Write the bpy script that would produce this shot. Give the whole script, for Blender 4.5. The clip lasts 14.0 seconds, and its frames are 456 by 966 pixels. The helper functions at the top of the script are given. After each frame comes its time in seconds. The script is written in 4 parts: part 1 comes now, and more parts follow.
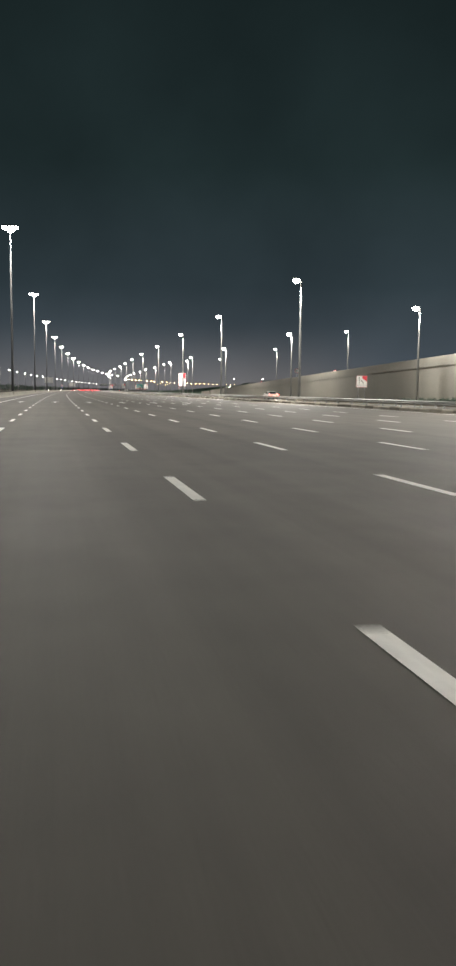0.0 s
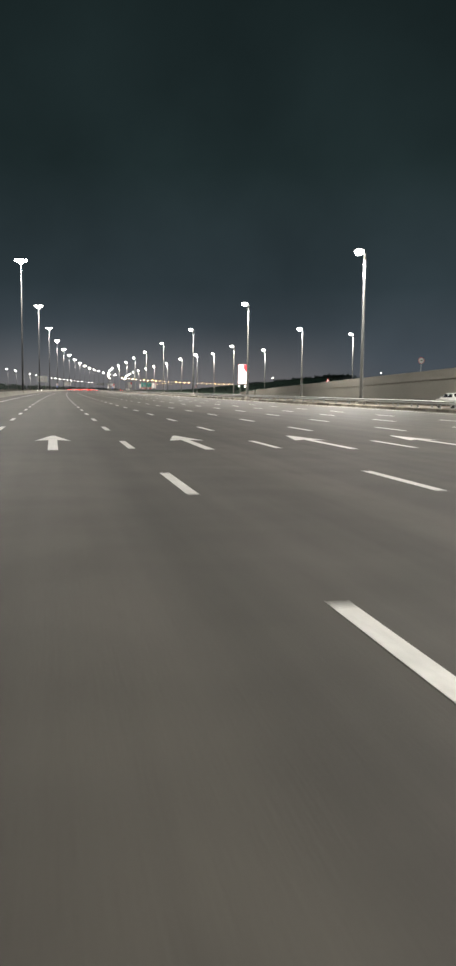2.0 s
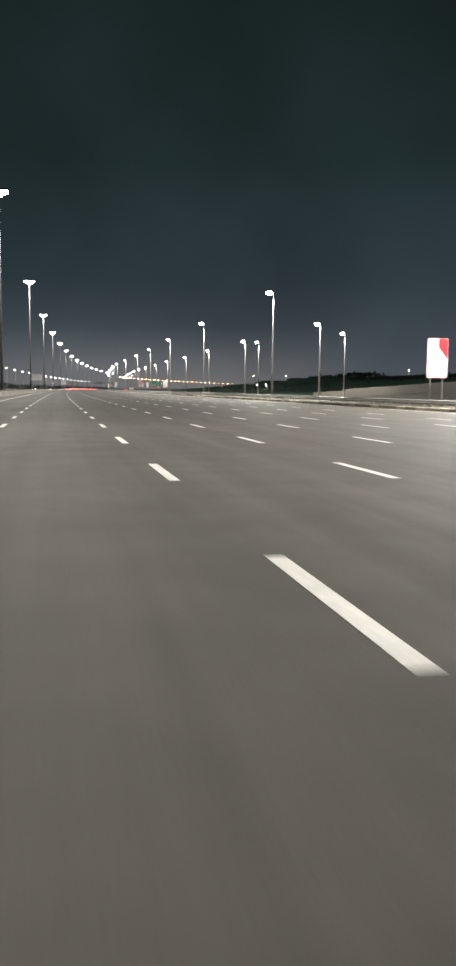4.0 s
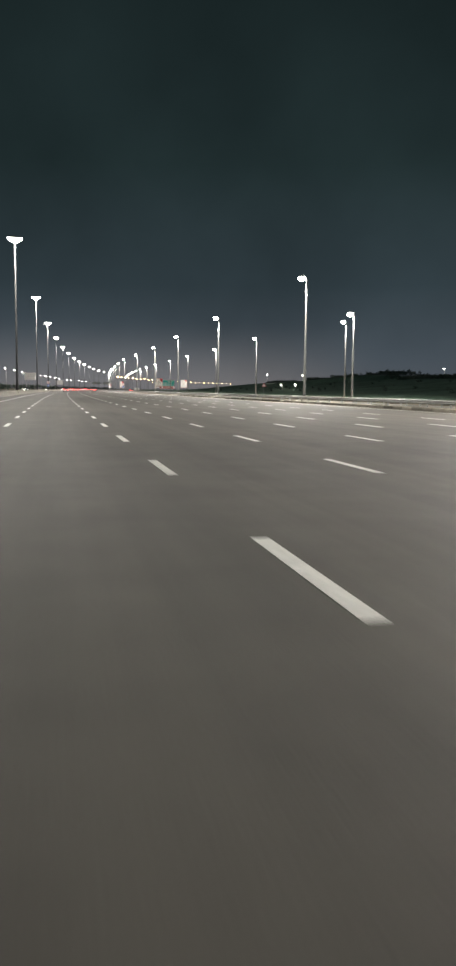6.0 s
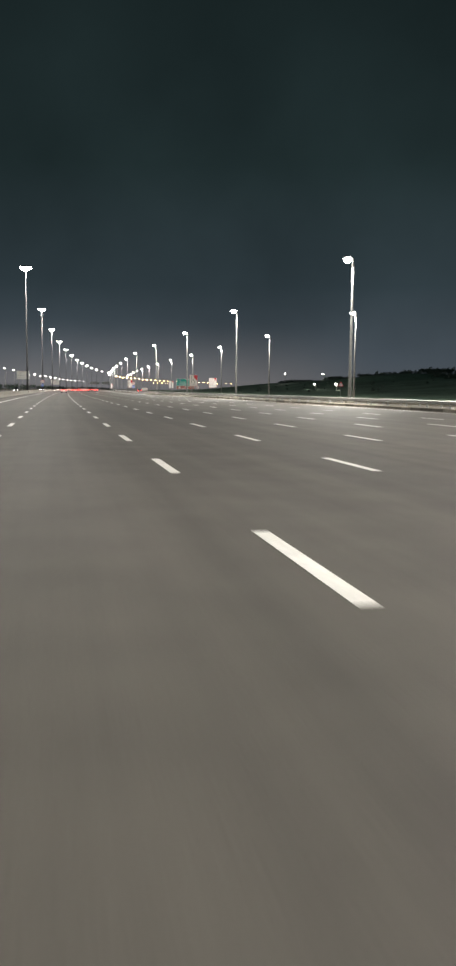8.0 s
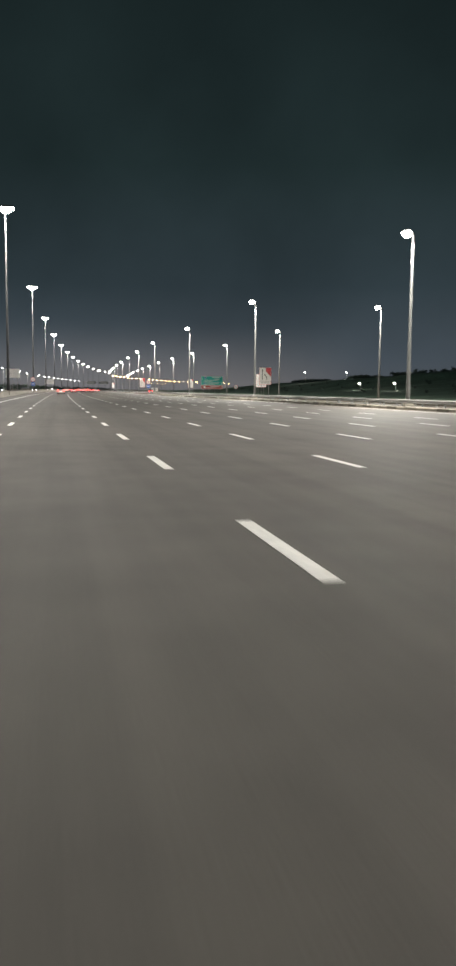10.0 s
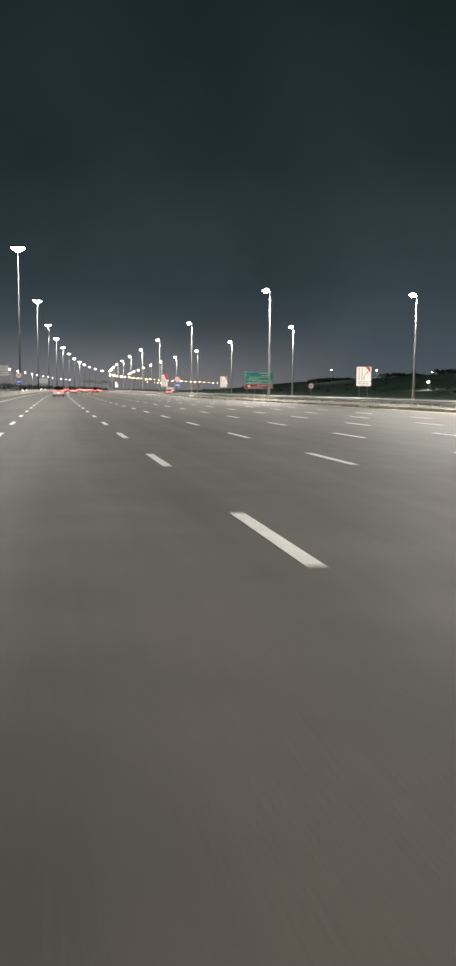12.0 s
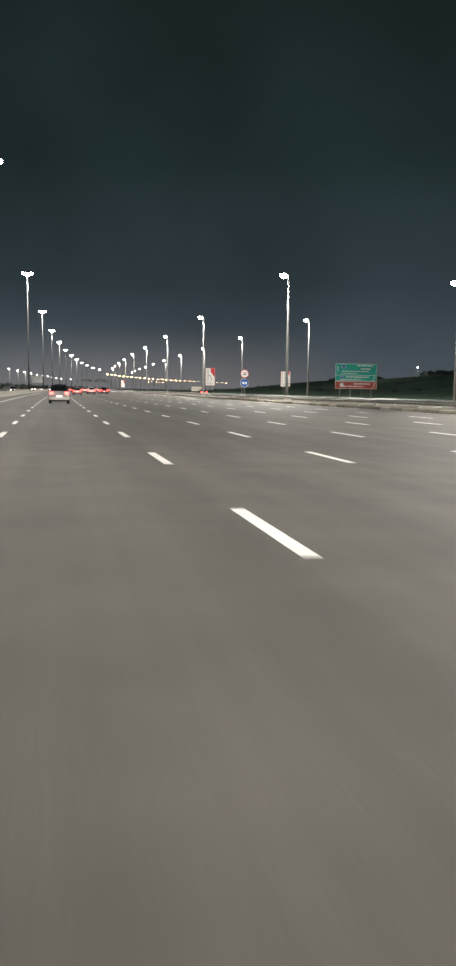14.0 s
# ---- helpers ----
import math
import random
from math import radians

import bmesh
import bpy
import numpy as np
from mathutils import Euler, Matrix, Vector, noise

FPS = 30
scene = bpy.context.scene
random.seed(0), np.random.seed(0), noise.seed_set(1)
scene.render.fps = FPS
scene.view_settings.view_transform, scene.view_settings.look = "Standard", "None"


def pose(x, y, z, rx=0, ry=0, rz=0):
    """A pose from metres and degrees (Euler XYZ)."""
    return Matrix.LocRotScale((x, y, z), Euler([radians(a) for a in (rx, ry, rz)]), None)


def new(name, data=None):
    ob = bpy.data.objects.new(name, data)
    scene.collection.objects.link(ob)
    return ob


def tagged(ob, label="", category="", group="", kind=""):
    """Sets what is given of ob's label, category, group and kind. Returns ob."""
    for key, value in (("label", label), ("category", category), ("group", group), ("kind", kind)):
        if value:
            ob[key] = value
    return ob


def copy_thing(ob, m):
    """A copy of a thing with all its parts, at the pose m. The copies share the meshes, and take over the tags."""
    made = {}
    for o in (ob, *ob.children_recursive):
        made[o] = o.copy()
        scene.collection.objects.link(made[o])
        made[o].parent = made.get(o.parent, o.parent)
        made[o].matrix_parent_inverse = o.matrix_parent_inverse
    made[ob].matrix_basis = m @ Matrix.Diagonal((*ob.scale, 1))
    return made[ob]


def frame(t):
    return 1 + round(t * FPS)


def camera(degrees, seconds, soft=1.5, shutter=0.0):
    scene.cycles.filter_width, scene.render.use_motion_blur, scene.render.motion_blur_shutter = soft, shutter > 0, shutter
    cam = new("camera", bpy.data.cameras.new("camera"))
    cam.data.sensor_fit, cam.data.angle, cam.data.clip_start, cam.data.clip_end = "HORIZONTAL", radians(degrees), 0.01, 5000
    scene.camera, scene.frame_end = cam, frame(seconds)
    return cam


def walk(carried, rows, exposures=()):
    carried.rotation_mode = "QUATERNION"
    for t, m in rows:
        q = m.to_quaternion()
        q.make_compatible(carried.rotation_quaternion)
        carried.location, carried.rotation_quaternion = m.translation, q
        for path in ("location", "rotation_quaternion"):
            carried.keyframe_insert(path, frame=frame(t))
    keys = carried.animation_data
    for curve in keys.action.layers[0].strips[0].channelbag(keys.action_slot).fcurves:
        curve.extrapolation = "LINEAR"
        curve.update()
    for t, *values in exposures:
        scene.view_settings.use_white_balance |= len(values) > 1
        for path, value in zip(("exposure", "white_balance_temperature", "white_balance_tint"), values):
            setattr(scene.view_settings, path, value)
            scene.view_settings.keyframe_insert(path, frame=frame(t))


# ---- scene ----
# The road is a long right-hand bend; places are given as (s along it, u across to the right, z up).
K1, S1 = 8.4226e-05, 1550.0
K2 = 2.05e-04


def heading(s):
    return K1 * min(s, S1) + K2 * max(s - S1, 0.0)


def road_point(s, u=0.0, z=0.0):
    a = K1 * min(s, S1)
    x, y = (1 - math.cos(a)) / K1, math.sin(a) / K1
    if s > S1:
        b = a + K2 * (s - S1)
        x, y = x + (math.cos(a) - math.cos(b)) / K2, y + (math.sin(b) - math.sin(a)) / K2
        a = b
    return Vector((x + u * math.cos(a), y - u * math.sin(a), z))


def spot_at(s, u, z=0.0, turn=0.0):
    """A pose on the road: its y axis points along the road, turned by some degrees."""
    return Matrix.Translation(road_point(s, u, z)) @ Matrix.Rotation(-heading(s) + radians(turn), 4, "Z")


# ---- camera: seconds, metres along the road, metres to the right, degrees to the left, degrees up ----
EYE, ROLL = 1.422, 0.634
ROWS = [
    (0.0, 0.00, 0.001, -11.954, -6.287), (0.5, 17.91, 0.005, -11.940, -6.302), (1.0, 35.83, 0.010, -11.940, -6.312),
    (1.5, 53.64, -0.008, -11.980, -6.305), (2.0, 71.42, -0.014, -11.990, -6.316), (2.5, 89.16, -0.012, -11.988, -6.306),
    (3.0, 106.90, -0.008, -11.990, -6.300), (3.5, 124.44, 0.010, -11.995, -6.350), (4.0, 141.80, 0.010, -11.965, -6.370),
    (4.5, 159.50, -0.010, -11.956, -6.368), (5.0, 177.25, -0.034, -11.951, -6.362), (5.5, 195.04, -0.058, -11.946, -6.355),
    (6.0, 212.88, -0.082, -11.940, -6.346), (6.5, 230.73, -0.103, -11.925, -6.337), (7.0, 248.60, -0.120, -11.885, -6.340),
    (7.5, 266.59, -0.147, -11.860, -6.333), (8.0, 284.50, -0.175, -11.898, -6.330), (8.5, 302.35, -0.180, -11.917, -6.329),
    (9.0, 320.17, -0.178, -11.926, -6.329), (9.5, 337.98, -0.174, -11.935, -6.329), (10.0, 355.79, -0.170, -11.944, -6.329),
    (10.5, 373.59, -0.168, -11.958, -6.329), (11.0, 391.46, -0.180, -11.985, -6.328), (11.5, 409.35, -0.201, -11.987, -6.337),
    (12.0, 427.24, -0.224, -11.982, -6.347), (12.5, 445.14, -0.246, -11.974, -6.353), (13.0, 463.09, -0.260, -11.960, -6.350),
    (13.5, 481.03, -0.274, -11.952, -6.348), (14.0, 498.91, -0.292, -11.960, -6.366)]


def eye_pose(s, u, yaw, pitch):
    a, b, r = -heading(s) + radians(yaw), radians(pitch), radians(ROLL)
    ahead = Vector((-math.sin(a) * math.cos(b), math.cos(a) * math.cos(b), math.sin(b)))
    right = Vector((math.cos(a), math.sin(a), 0))
    up = right.cross(ahead)
    right, up = right * math.cos(r) + up * math.sin(r), up * math.cos(r) - right * math.sin(r)
    turn = Matrix((right, up, -ahead)).transposed().to_4x4()
    return Matrix.Translation(road_point(s, u, EYE)) @ turn


cam = camera(30.576, 14.0, soft=2.8, shutter=0.2)
walk(cam, [(t, eye_pose(s, u, yaw, pitch)) for t, s, u, yaw, pitch in ROWS], exposures=((0.0, 0.0), (4.0, 0.0), (7.0, 0.1), (8.0, 0.0), (10.5, 0.0), (11.5, 0.15), (12.2, 0.22), (13.0, 0.3), (13.5, 0.15), (14.0, 0.0)))

# ---- night sky and street lighting ----
world = bpy.data.worlds.new("night_sky")
scene.world = world
world.use_nodes = True
wn, wl = world.node_tree.nodes, world.node_tree.links
wn.clear()
w_co, w_sep, w_ramp = wn.new("ShaderNodeTexCoord"), wn.new("ShaderNodeSeparateXYZ"), wn.new("ShaderNodeValToRGB")
w_noise, w_mix = wn.new("ShaderNodeTexNoise"), wn.new("ShaderNodeMix")
w_bg, w_out = wn.new("ShaderNodeBackground"), wn.new("ShaderNodeOutputWorld")
wl.new(w_co.outputs["Generated"], w_sep.inputs[0])
wl.new(w_sep.outputs["Z"], w_ramp.inputs[0])
ramp = w_ramp.color_ramp
ramp.elements[0].position, ramp.elements[0].color = 0.0, (0.070, 0.080, 0.094, 1)
ramp.elements[1].position, ramp.elements[1].color = 0.5, (0.0080, 0.0146, 0.0150, 1)
for at, colour in ((0.04, (0.054, 0.069, 0.084, 1)), (0.12, (0.028, 0.042, 0.050, 1)), (0.25, (0.0145, 0.0255, 0.0270, 1))):
    ramp.elements.new(at).color = colour
w_noise.inputs["Scale"].default_value, w_noise.inputs["Detail"].default_value = 3.0, 5.0
wl.new(w_co.outputs["Generated"], w_noise.inputs["Vector"])
w_mix.data_type, w_mix.blend_type = "RGBA", "SOFT_LIGHT"
w_mix.inputs["Factor"].default_value = 0.7
wl.new(w_ramp.outputs[0], w_mix.inputs["A"])
wl.new(w_noise.outputs["Fac"], w_mix.inputs["B"])
# the glow of the town where the road leads
w_dot, w_near, w_low, w_glow = wn.new("ShaderNodeVectorMath"), wn.new("ShaderNodeMapRange"), wn.new("ShaderNodeMapRange"), wn.new("ShaderNodeMath")
w_tint, w_sum = wn.new("ShaderNodeVectorMath"), wn.new("ShaderNodeVectorMath")
w_dot.operation, w_glow.operation, w_tint.operation, w_sum.operation = "DOT_PRODUCT", "MULTIPLY", "SCALE", "ADD"
w_dot.inputs[1].default_value = (math.sin(0.12), math.cos(0.12), 0.0)
wl.new(w_co.outputs["Generated"], w_dot.inputs[0])
wl.new(w_dot.outputs["Value"], w_near.inputs["Value"])
wl.new(w_sep.outputs["Z"], w_low.inputs["Value"])
for node, a, b, c, d in ((w_near, 0.955, 1.0, 0.0, 1.0), (w_low, -0.01, 0.085, 1.0, 0.0)):
    node.interpolation_type = "SMOOTHSTEP"
    for socket, value in (("From Min", a), ("From Max", b), ("To Min", c), ("To Max", d)):
        node.inputs[socket].default_value = value
wl.new(w_near.outputs[0], w_glow.inputs[0])
wl.new(w_low.outputs[0], w_glow.inputs[1])
w_tint.inputs[0].default_value = (0.100, 0.086, 0.078)
wl.new(w_glow.outputs[0], w_tint.inputs["Scale"])
wl.new(w_mix.outputs["Result"], w_sum.inputs[0])
wl.new(w_tint.outputs[0], w_sum.inputs[1])
wl.new(w_sum.outputs[0], w_bg.inputs[0])
wl.new(w_bg.outputs[0], w_out.inputs[0])
w_bg.inputs[1].default_value = 1.0

# poles of the lamp rows: metres along the road, metres across
RIGHT_ROW = [(-16, 28.7), (40.5, 28.7), (97.2, 28.74), (147.5, 28.78), (197.1, 28.84), (253.2, 29.05), (308.8, 28.92), (365.5, 29.08),
             (422.4, 29.2), (478.6, 29.04), (535.9, 27.7), (593.2, 26.1), (652.0, 26.2), (709.5, 26.5)]
RIGHT_ROW += [(709.5 + 57.3 * i, 26.5) for i in range(1, 7)]
MASTS = [(167.7 + 113.0 * i, -8.47) for i in range(-2, 16)]
AMBER_MASTS = [(1990.0 + 58.0 * i, -8.47) for i in range(28)]
AMBER_POSTS = [(2330.0 + 42.0 * i, 24.0) for i in range(7)]
SLIP_ROW = [(36.0, 44.2), (101.9, 46.0), (154.8, 43.7), (213.3, 42.15), (274.0, 42.3), (326.5, 41.2)]
VERGE_ROW = [(362.7, 52.6), (416.9, 48.0), (478.0, 48.5), (532.7, 46.9), (591.95, 46.6), (648.1, 45.1), (703.6, 44.4)]
VERGE_ROW += [(760 + 58 * i, 44.0) for i in range(8)]
RAMP_ROW = [(135.0, 69.5), (195.0, 68.8), (254.3, 65.9), (307.1, 57.9)]
FAR_ROW = [(540 + 62.0 * i, -43.5) for i in range(21)]
# hillside lamps: metres along, across, height of the lantern
HILL_LAMPS = [(959.4, 168.1, 15.5), (971.2, 203.2, 16.1), (1006.0, 256.8, 16.0), (800.2, 269.2, 19.0), (696.5, 123.4, 5.1), (644.8, 118.8, 4.75)]
H_RIGHT, H_MAST, H_SLIP, H_VERGE = 14.58, 32.4, 12.3, 14.3


def ramp_level(s):
    """Height of the roadway on the ramp, which ends on the ground."""
    return max(0.0, 0.6 + 0.0257 * (282.0 - s))


def street_light(s, u, z, power, size, tint, angle=180, blend=0.12, throw=0.0):
    """A lantern's light; throw turns its beam away from the post, over the road."""
    data = bpy.data.lights.new("street_light", "SPOT")
    data.energy, data.color, data.shadow_soft_size = power, tint, size
    data.spot_size, data.spot_blend = radians(angle), blend
    ob = new("street_light", data)
    ob.matrix_world = spot_at(s, u, z) @ Matrix.Rotation(radians(throw), 4, "Y")


COOL = (1.0, 0.955, 0.87)
for s, u in RIGHT_ROW:
    if s < 1150:
        street_light(s, u - 0.62, H_RIGHT - 0.45, 31000, 0.25, COOL, 178, 0.7, 30)
for s, u in MASTS:
    if -80 < s < 1420:
        street_light(s, u, H_MAST - 1.0, 88000, 0.8, COOL)
for s, u in SLIP_ROW:
    street_light(s, u - 0.6, H_SLIP - 0.45, 14000, 0.25, COOL, 180, 0.35, 0)
for s, u in VERGE_ROW:
    if s < 900:
        street_light(s, u - 0.62, H_VERGE - 0.45, 25000, 0.25, COOL, 180, 0.35, 14)
for s, u in RAMP_ROW:
    street_light(s, u - 0.6, ramp_level(s) + 12.75, 20000, 0.25, COOL, 178, 0.7, 30)
for s, u in FAR_ROW:
    if s < 1300:
        street_light(s, u + 0.62, 14.0, 16000, 0.25, COOL, 178, 0.7, -30)
for s, u, top in HILL_LAMPS:
    street_light(s, u - 0.8, top - 0.5, 3000 if top > 10 else 800, 0.25, COOL)

# ---- materials ----


def surface(name, colour, rough=0.7, metal=0.0, vary=0.25, coarse=0.6, fine=25.0, bump=0.15, space="Object", stretch=(1, 1, 1)):
    """A painted, cast or worn surface: stains at one scale, grain at another, and relief from the grain."""
    m = bpy.data.materials.new(name)
    m.use_nodes = True
    n, l = m.node_tree.nodes, m.node_tree.links
    p = n["Principled BSDF"]
    co, mp = n.new("ShaderNodeTexCoord"), n.new("ShaderNodeMapping")
    mp.inputs["Scale"].default_value = stretch
    l.new(co.outputs[space], mp.inputs[0])
    big, small = n.new("ShaderNodeTexNoise"), n.new("ShaderNodeTexNoise")
    big.inputs["Scale"].default_value, small.inputs["Scale"].default_value = coarse, fine
    big.inputs["Detail"].default_value = small.inputs["Detail"].default_value = 4.0
    l.new(mp.outputs[0], big.inputs["Vector"])
    l.new(co.outputs[space], small.inputs["Vector"])
    add = n.new("ShaderNodeMath")
    add.operation = "ADD"
    l.new(big.outputs["Fac"], add.inputs[0])
    l.new(small.outputs["Fac"], add.inputs[1])
    span = n.new("ShaderNodeMapRange")
    span.inputs["From Min"].default_value, span.inputs["From Max"].default_value = 0.7, 1.3
    span.inputs["To Min"].default_value, span.inputs["To Max"].default_value = 1 - vary, 1 + vary
    l.new(add.outputs[0], span.inputs["Value"])
    tint = n.new("ShaderNodeVectorMath")
    tint.operation = "SCALE"
    tint.inputs[0].default_value = colour
    l.new(span.outputs[0], tint.inputs["Scale"])
    l.new(tint.outputs[0], p.inputs["Base Color"])
    rr = n.new("ShaderNodeMapRange")
    rr.inputs["To Min"].default_value, rr.inputs["To Max"].default_value = max(rough - 0.1, 0.03), min(rough + 0.1, 1)
    l.new(big.outputs["Fac"], rr.inputs["Value"])
    l.new(rr.outputs[0], p.inputs["Roughness"])
    p.inputs["Metallic"].default_value = metal
    if bump:
        b = n.new("ShaderNodeBump")
        b.inputs["Strength"].default_value, b.inputs["Distance"].default_value = bump, 0.01
        l.new(small.outputs["Fac"], b.inputs["Height"])
        l.new(b.outputs[0], p.inputs["Normal"])
    return m


def glowing(name, colour, strength):
    m = bpy.data.materials.new(name)
    m.use_nodes = True
    p = m.node_tree.nodes["Principled BSDF"]
    p.inputs["Base Color"].default_value = (*colour, 1)
    p.inputs["Emission Color"].default_value = (*colour, 1)
    p.inputs["Emission Strength"].default_value = strength
    m.cycles.emission_sampling = "NONE"
    return m


def gloss(name, colour, rough, metal=0.0, coat=0.0):
    m = surface(name, colour, rough, metal, 0.08, 1.5, 60.0, 0.0)
    m.node_tree.nodes["Principled BSDF"].inputs["Coat Weight"].default_value = coat
    return m


def asphalt_material(name, colour):
    """Asphalt in road coordinates: tyre-polished tracks in each lane, oil strips, patches and stone grain."""
    m = surface(name, colour, 0.72, 0, 0.2, 1.0, 45.0, 0.35, "UV", (0.55, 0.018, 1))
    n, l = m.node_tree.nodes, m.node_tree.links
    p = n["Principled BSDF"]
    old = p.inputs["Base Color"].links[0].from_socket
    co = n.new("ShaderNodeTexCoord")
    sep, lane = n.new("ShaderNodeSeparateXYZ"), n.new("ShaderNodeMath")
    l.new(co.outputs["UV"], sep.inputs[0])
    lane.operation = "SINE"
    scale = n.new("ShaderNodeMath")
    scale.operation = "MULTIPLY"
    scale.inputs[1].default_value = 2 * math.pi / 1.84
    l.new(sep.outputs[0], scale.inputs[0])
    l.new(scale.outputs[0], lane.inputs[0])
    patch = n.new("ShaderNodeTexNoise")
    patch.inputs["Scale"].default_value = 0.09
    patch.inputs["Detail"].default_value = 6.0
    l.new(co.outputs["UV"], patch.inputs["Vector"])
    mix = n.new("ShaderNodeMath")
    mix.operation = "MULTIPLY_ADD"
    mix.inputs[1].default_value = 0.08
    l.new(lane.outputs[0], mix.inputs[0])
    pr = n.new("ShaderNodeMapRange")
    pr.inputs["From Min"].default_value, pr.inputs["From Max"].default_value = 0.3, 0.7
    pr.inputs["To Min"].default_value, pr.inputs["To Max"].default_value = 0.8, 1.18
    l.new(patch.outputs["Fac"], pr.inputs["Value"])
    l.new(pr.outputs[0], mix.inputs[2])
    tint = n.new("ShaderNodeVectorMath")
    tint.operation = "SCALE"
    l.new(old, tint.inputs[0])
    l.new(mix.outputs[0], tint.inputs["Scale"])
    # blotches of a metre or so, and streaks that follow the traffic
    streak_map, streak, blotch = n.new("ShaderNodeMapping"), n.new("ShaderNodeTexNoise"), n.new("ShaderNodeTexNoise")
    streak_map.inputs["Scale"].default_value = (2.2, 0.045, 1)
    streak.inputs["Scale"].default_value, blotch.inputs["Scale"].default_value = 1.0, 0.8
    streak.inputs["Detail"].default_value = blotch.inputs["Detail"].default_value = 5.0
    l.new(co.outputs["UV"], streak_map.inputs[0])
    l.new(streak_map.outputs[0], streak.inputs["Vector"])
    l.new(co.outputs["UV"], blotch.inputs["Vector"])
    both, wear, worn = n.new("ShaderNodeMath"), n.new("ShaderNodeMapRange"), n.new("ShaderNodeVectorMath")
    l.new(streak.outputs["Fac"], both.inputs[0])
    l.new(blotch.outputs["Fac"], both.inputs[1])
    wear.inputs["From Min"].default_value, wear.inputs["From Max"].default_value = 0.7, 1.3
    wear.inputs["To Min"].default_value, wear.inputs["To Max"].default_value = 0.78, 1.24
    l.new(both.outputs[0], wear.inputs["Value"])
    worn.operation = "SCALE"
    l.new(tint.outputs[0], worn.inputs[0])
    l.new(wear.outputs[0], worn.inputs["Scale"])
    # blown sand gathers on the shoulder
    dust_at, dust_noise, dust, sandy = n.new("ShaderNodeMapRange"), n.new("ShaderNodeMath"), n.new("ShaderNodeMath"), n.new("ShaderNodeMix")
    dust_at.interpolation_type = "SMOOTHSTEP"
    dust_at.inputs["From Min"].default_value, dust_at.inputs["From Max"].default_value = 22.5, 28.0
    l.new(sep.outputs[0], dust_at.inputs["Value"])
    dust_noise.operation, dust_noise.inputs[1].default_value = "MULTIPLY", 1.1
    l.new(blotch.outputs["Fac"], dust_noise.inputs[0])
    dust.operation = "MULTIPLY"
    l.new(dust_at.outputs[0], dust.inputs[0])
    l.new(dust_noise.outputs[0], dust.inputs[1])
    sandy.data_type = "RGBA"
    sandy.inputs["B"].default_value = (0.155, 0.135, 0.105, 1)
    l.new(dust.outputs[0], sandy.inputs["Factor"])
    l.new(worn.outputs[0], sandy.inputs["A"])
    l.new(sandy.outputs["Result"], p.inputs["Base Color"])
    return m


ASPHALT = asphalt_material("asphalt", (0.077, 0.070, 0.061))
SLIP_ASPHALT = asphalt_material("slip_road_asphalt", (0.068, 0.066, 0.062))
MARKING = surface("road_paint", (0.88, 0.87, 0.84), 0.6, 0, 0.22, 1.2, 14.0, 0.2)
CONCRETE = surface("concrete", (0.33, 0.31, 0.27), 0.85, 0, 0.2, 0.25, 9.0, 0.3)
WALL_CONCRETE = surface("wall_concrete", (0.22, 0.21, 0.185), 0.88, 0, 0.12, 0.12, 6.0, 0.25)
ISLAND_DIRT = surface("island_dirt", (0.15, 0.13, 0.105), 0.92, 0, 0.4, 0.35, 7.0, 0.3)
KERB_CONCRETE = surface("kerb_concrete", (0.21, 0.187, 0.15), 0.85, 0, 0.4, 0.35, 7.0, 0.3)
PLINTH_CONCRETE = surface("plinth_concrete", (0.52, 0.50, 0.46), 0.85, 0, 0.15, 0.9, 9.0, 0.3)
STEEL = surface("galvanised_steel", (0.34, 0.345, 0.34), 0.5, 0.5, 0.16, 0.9, 18.0, 0.08)
POLE_STEEL = surface("pole_steel", (0.20, 0.205, 0.20), 0.6, 0.1, 0.12, 0.7, 14.0, 0.05)
MAST_STEEL = surface("mast_steel", (0.048, 0.05, 0.053), 0.65, 0.1, 0.12, 0.7, 14.0, 0.05)
LAMP_CASING = surface("lamp_casing", (0.10, 0.105, 0.105), 0.45, 0.3, 0.1, 2.0, 20.0, 0.0)
SAND = surface("sand", (0.20, 0.17, 0.125), 0.95, 0, 0.35, 0.05, 1.2, 0.4)
SCRUB = surface("scrub", (0.15, 0.24, 0.165), 0.95, 0, 0.5, 0.06, 0.9, 0.6)
LEAVES = surface("leaves", (0.11, 0.15, 0.12), 0.8, 0, 0.4, 0.4, 3.0, 0.0)
SIGN_WHITE = surface("sign_white", (0.92, 0.90, 0.88), 0.4, 0, 0.05, 0.8, 12.0, 0.0)
SIGN_RED = surface("sign_red", (0.62, 0.035, 0.05), 0.4, 0, 0.06, 0.8, 12.0, 0.0)
SIGN_BLACK = surface("sign_black", (0.03, 0.03, 0.032), 0.45, 0, 0.1, 0.8, 12.0, 0.0)
SIGN_FADED = surface("sign_faded_ink", (0.40, 0.18, 0.18), 0.45, 0, 0.1, 0.8, 12.0, 0.0)
SIGN_GREEN = surface("sign_green", (0.02, 0.44, 0.37), 0.4, 0, 0.06, 0.8, 12.0, 0.0)
SIGN_BROWN = surface("sign_brown", (0.42, 0.085, 0.06), 0.4, 0, 0.06, 0.8, 12.0, 0.0)
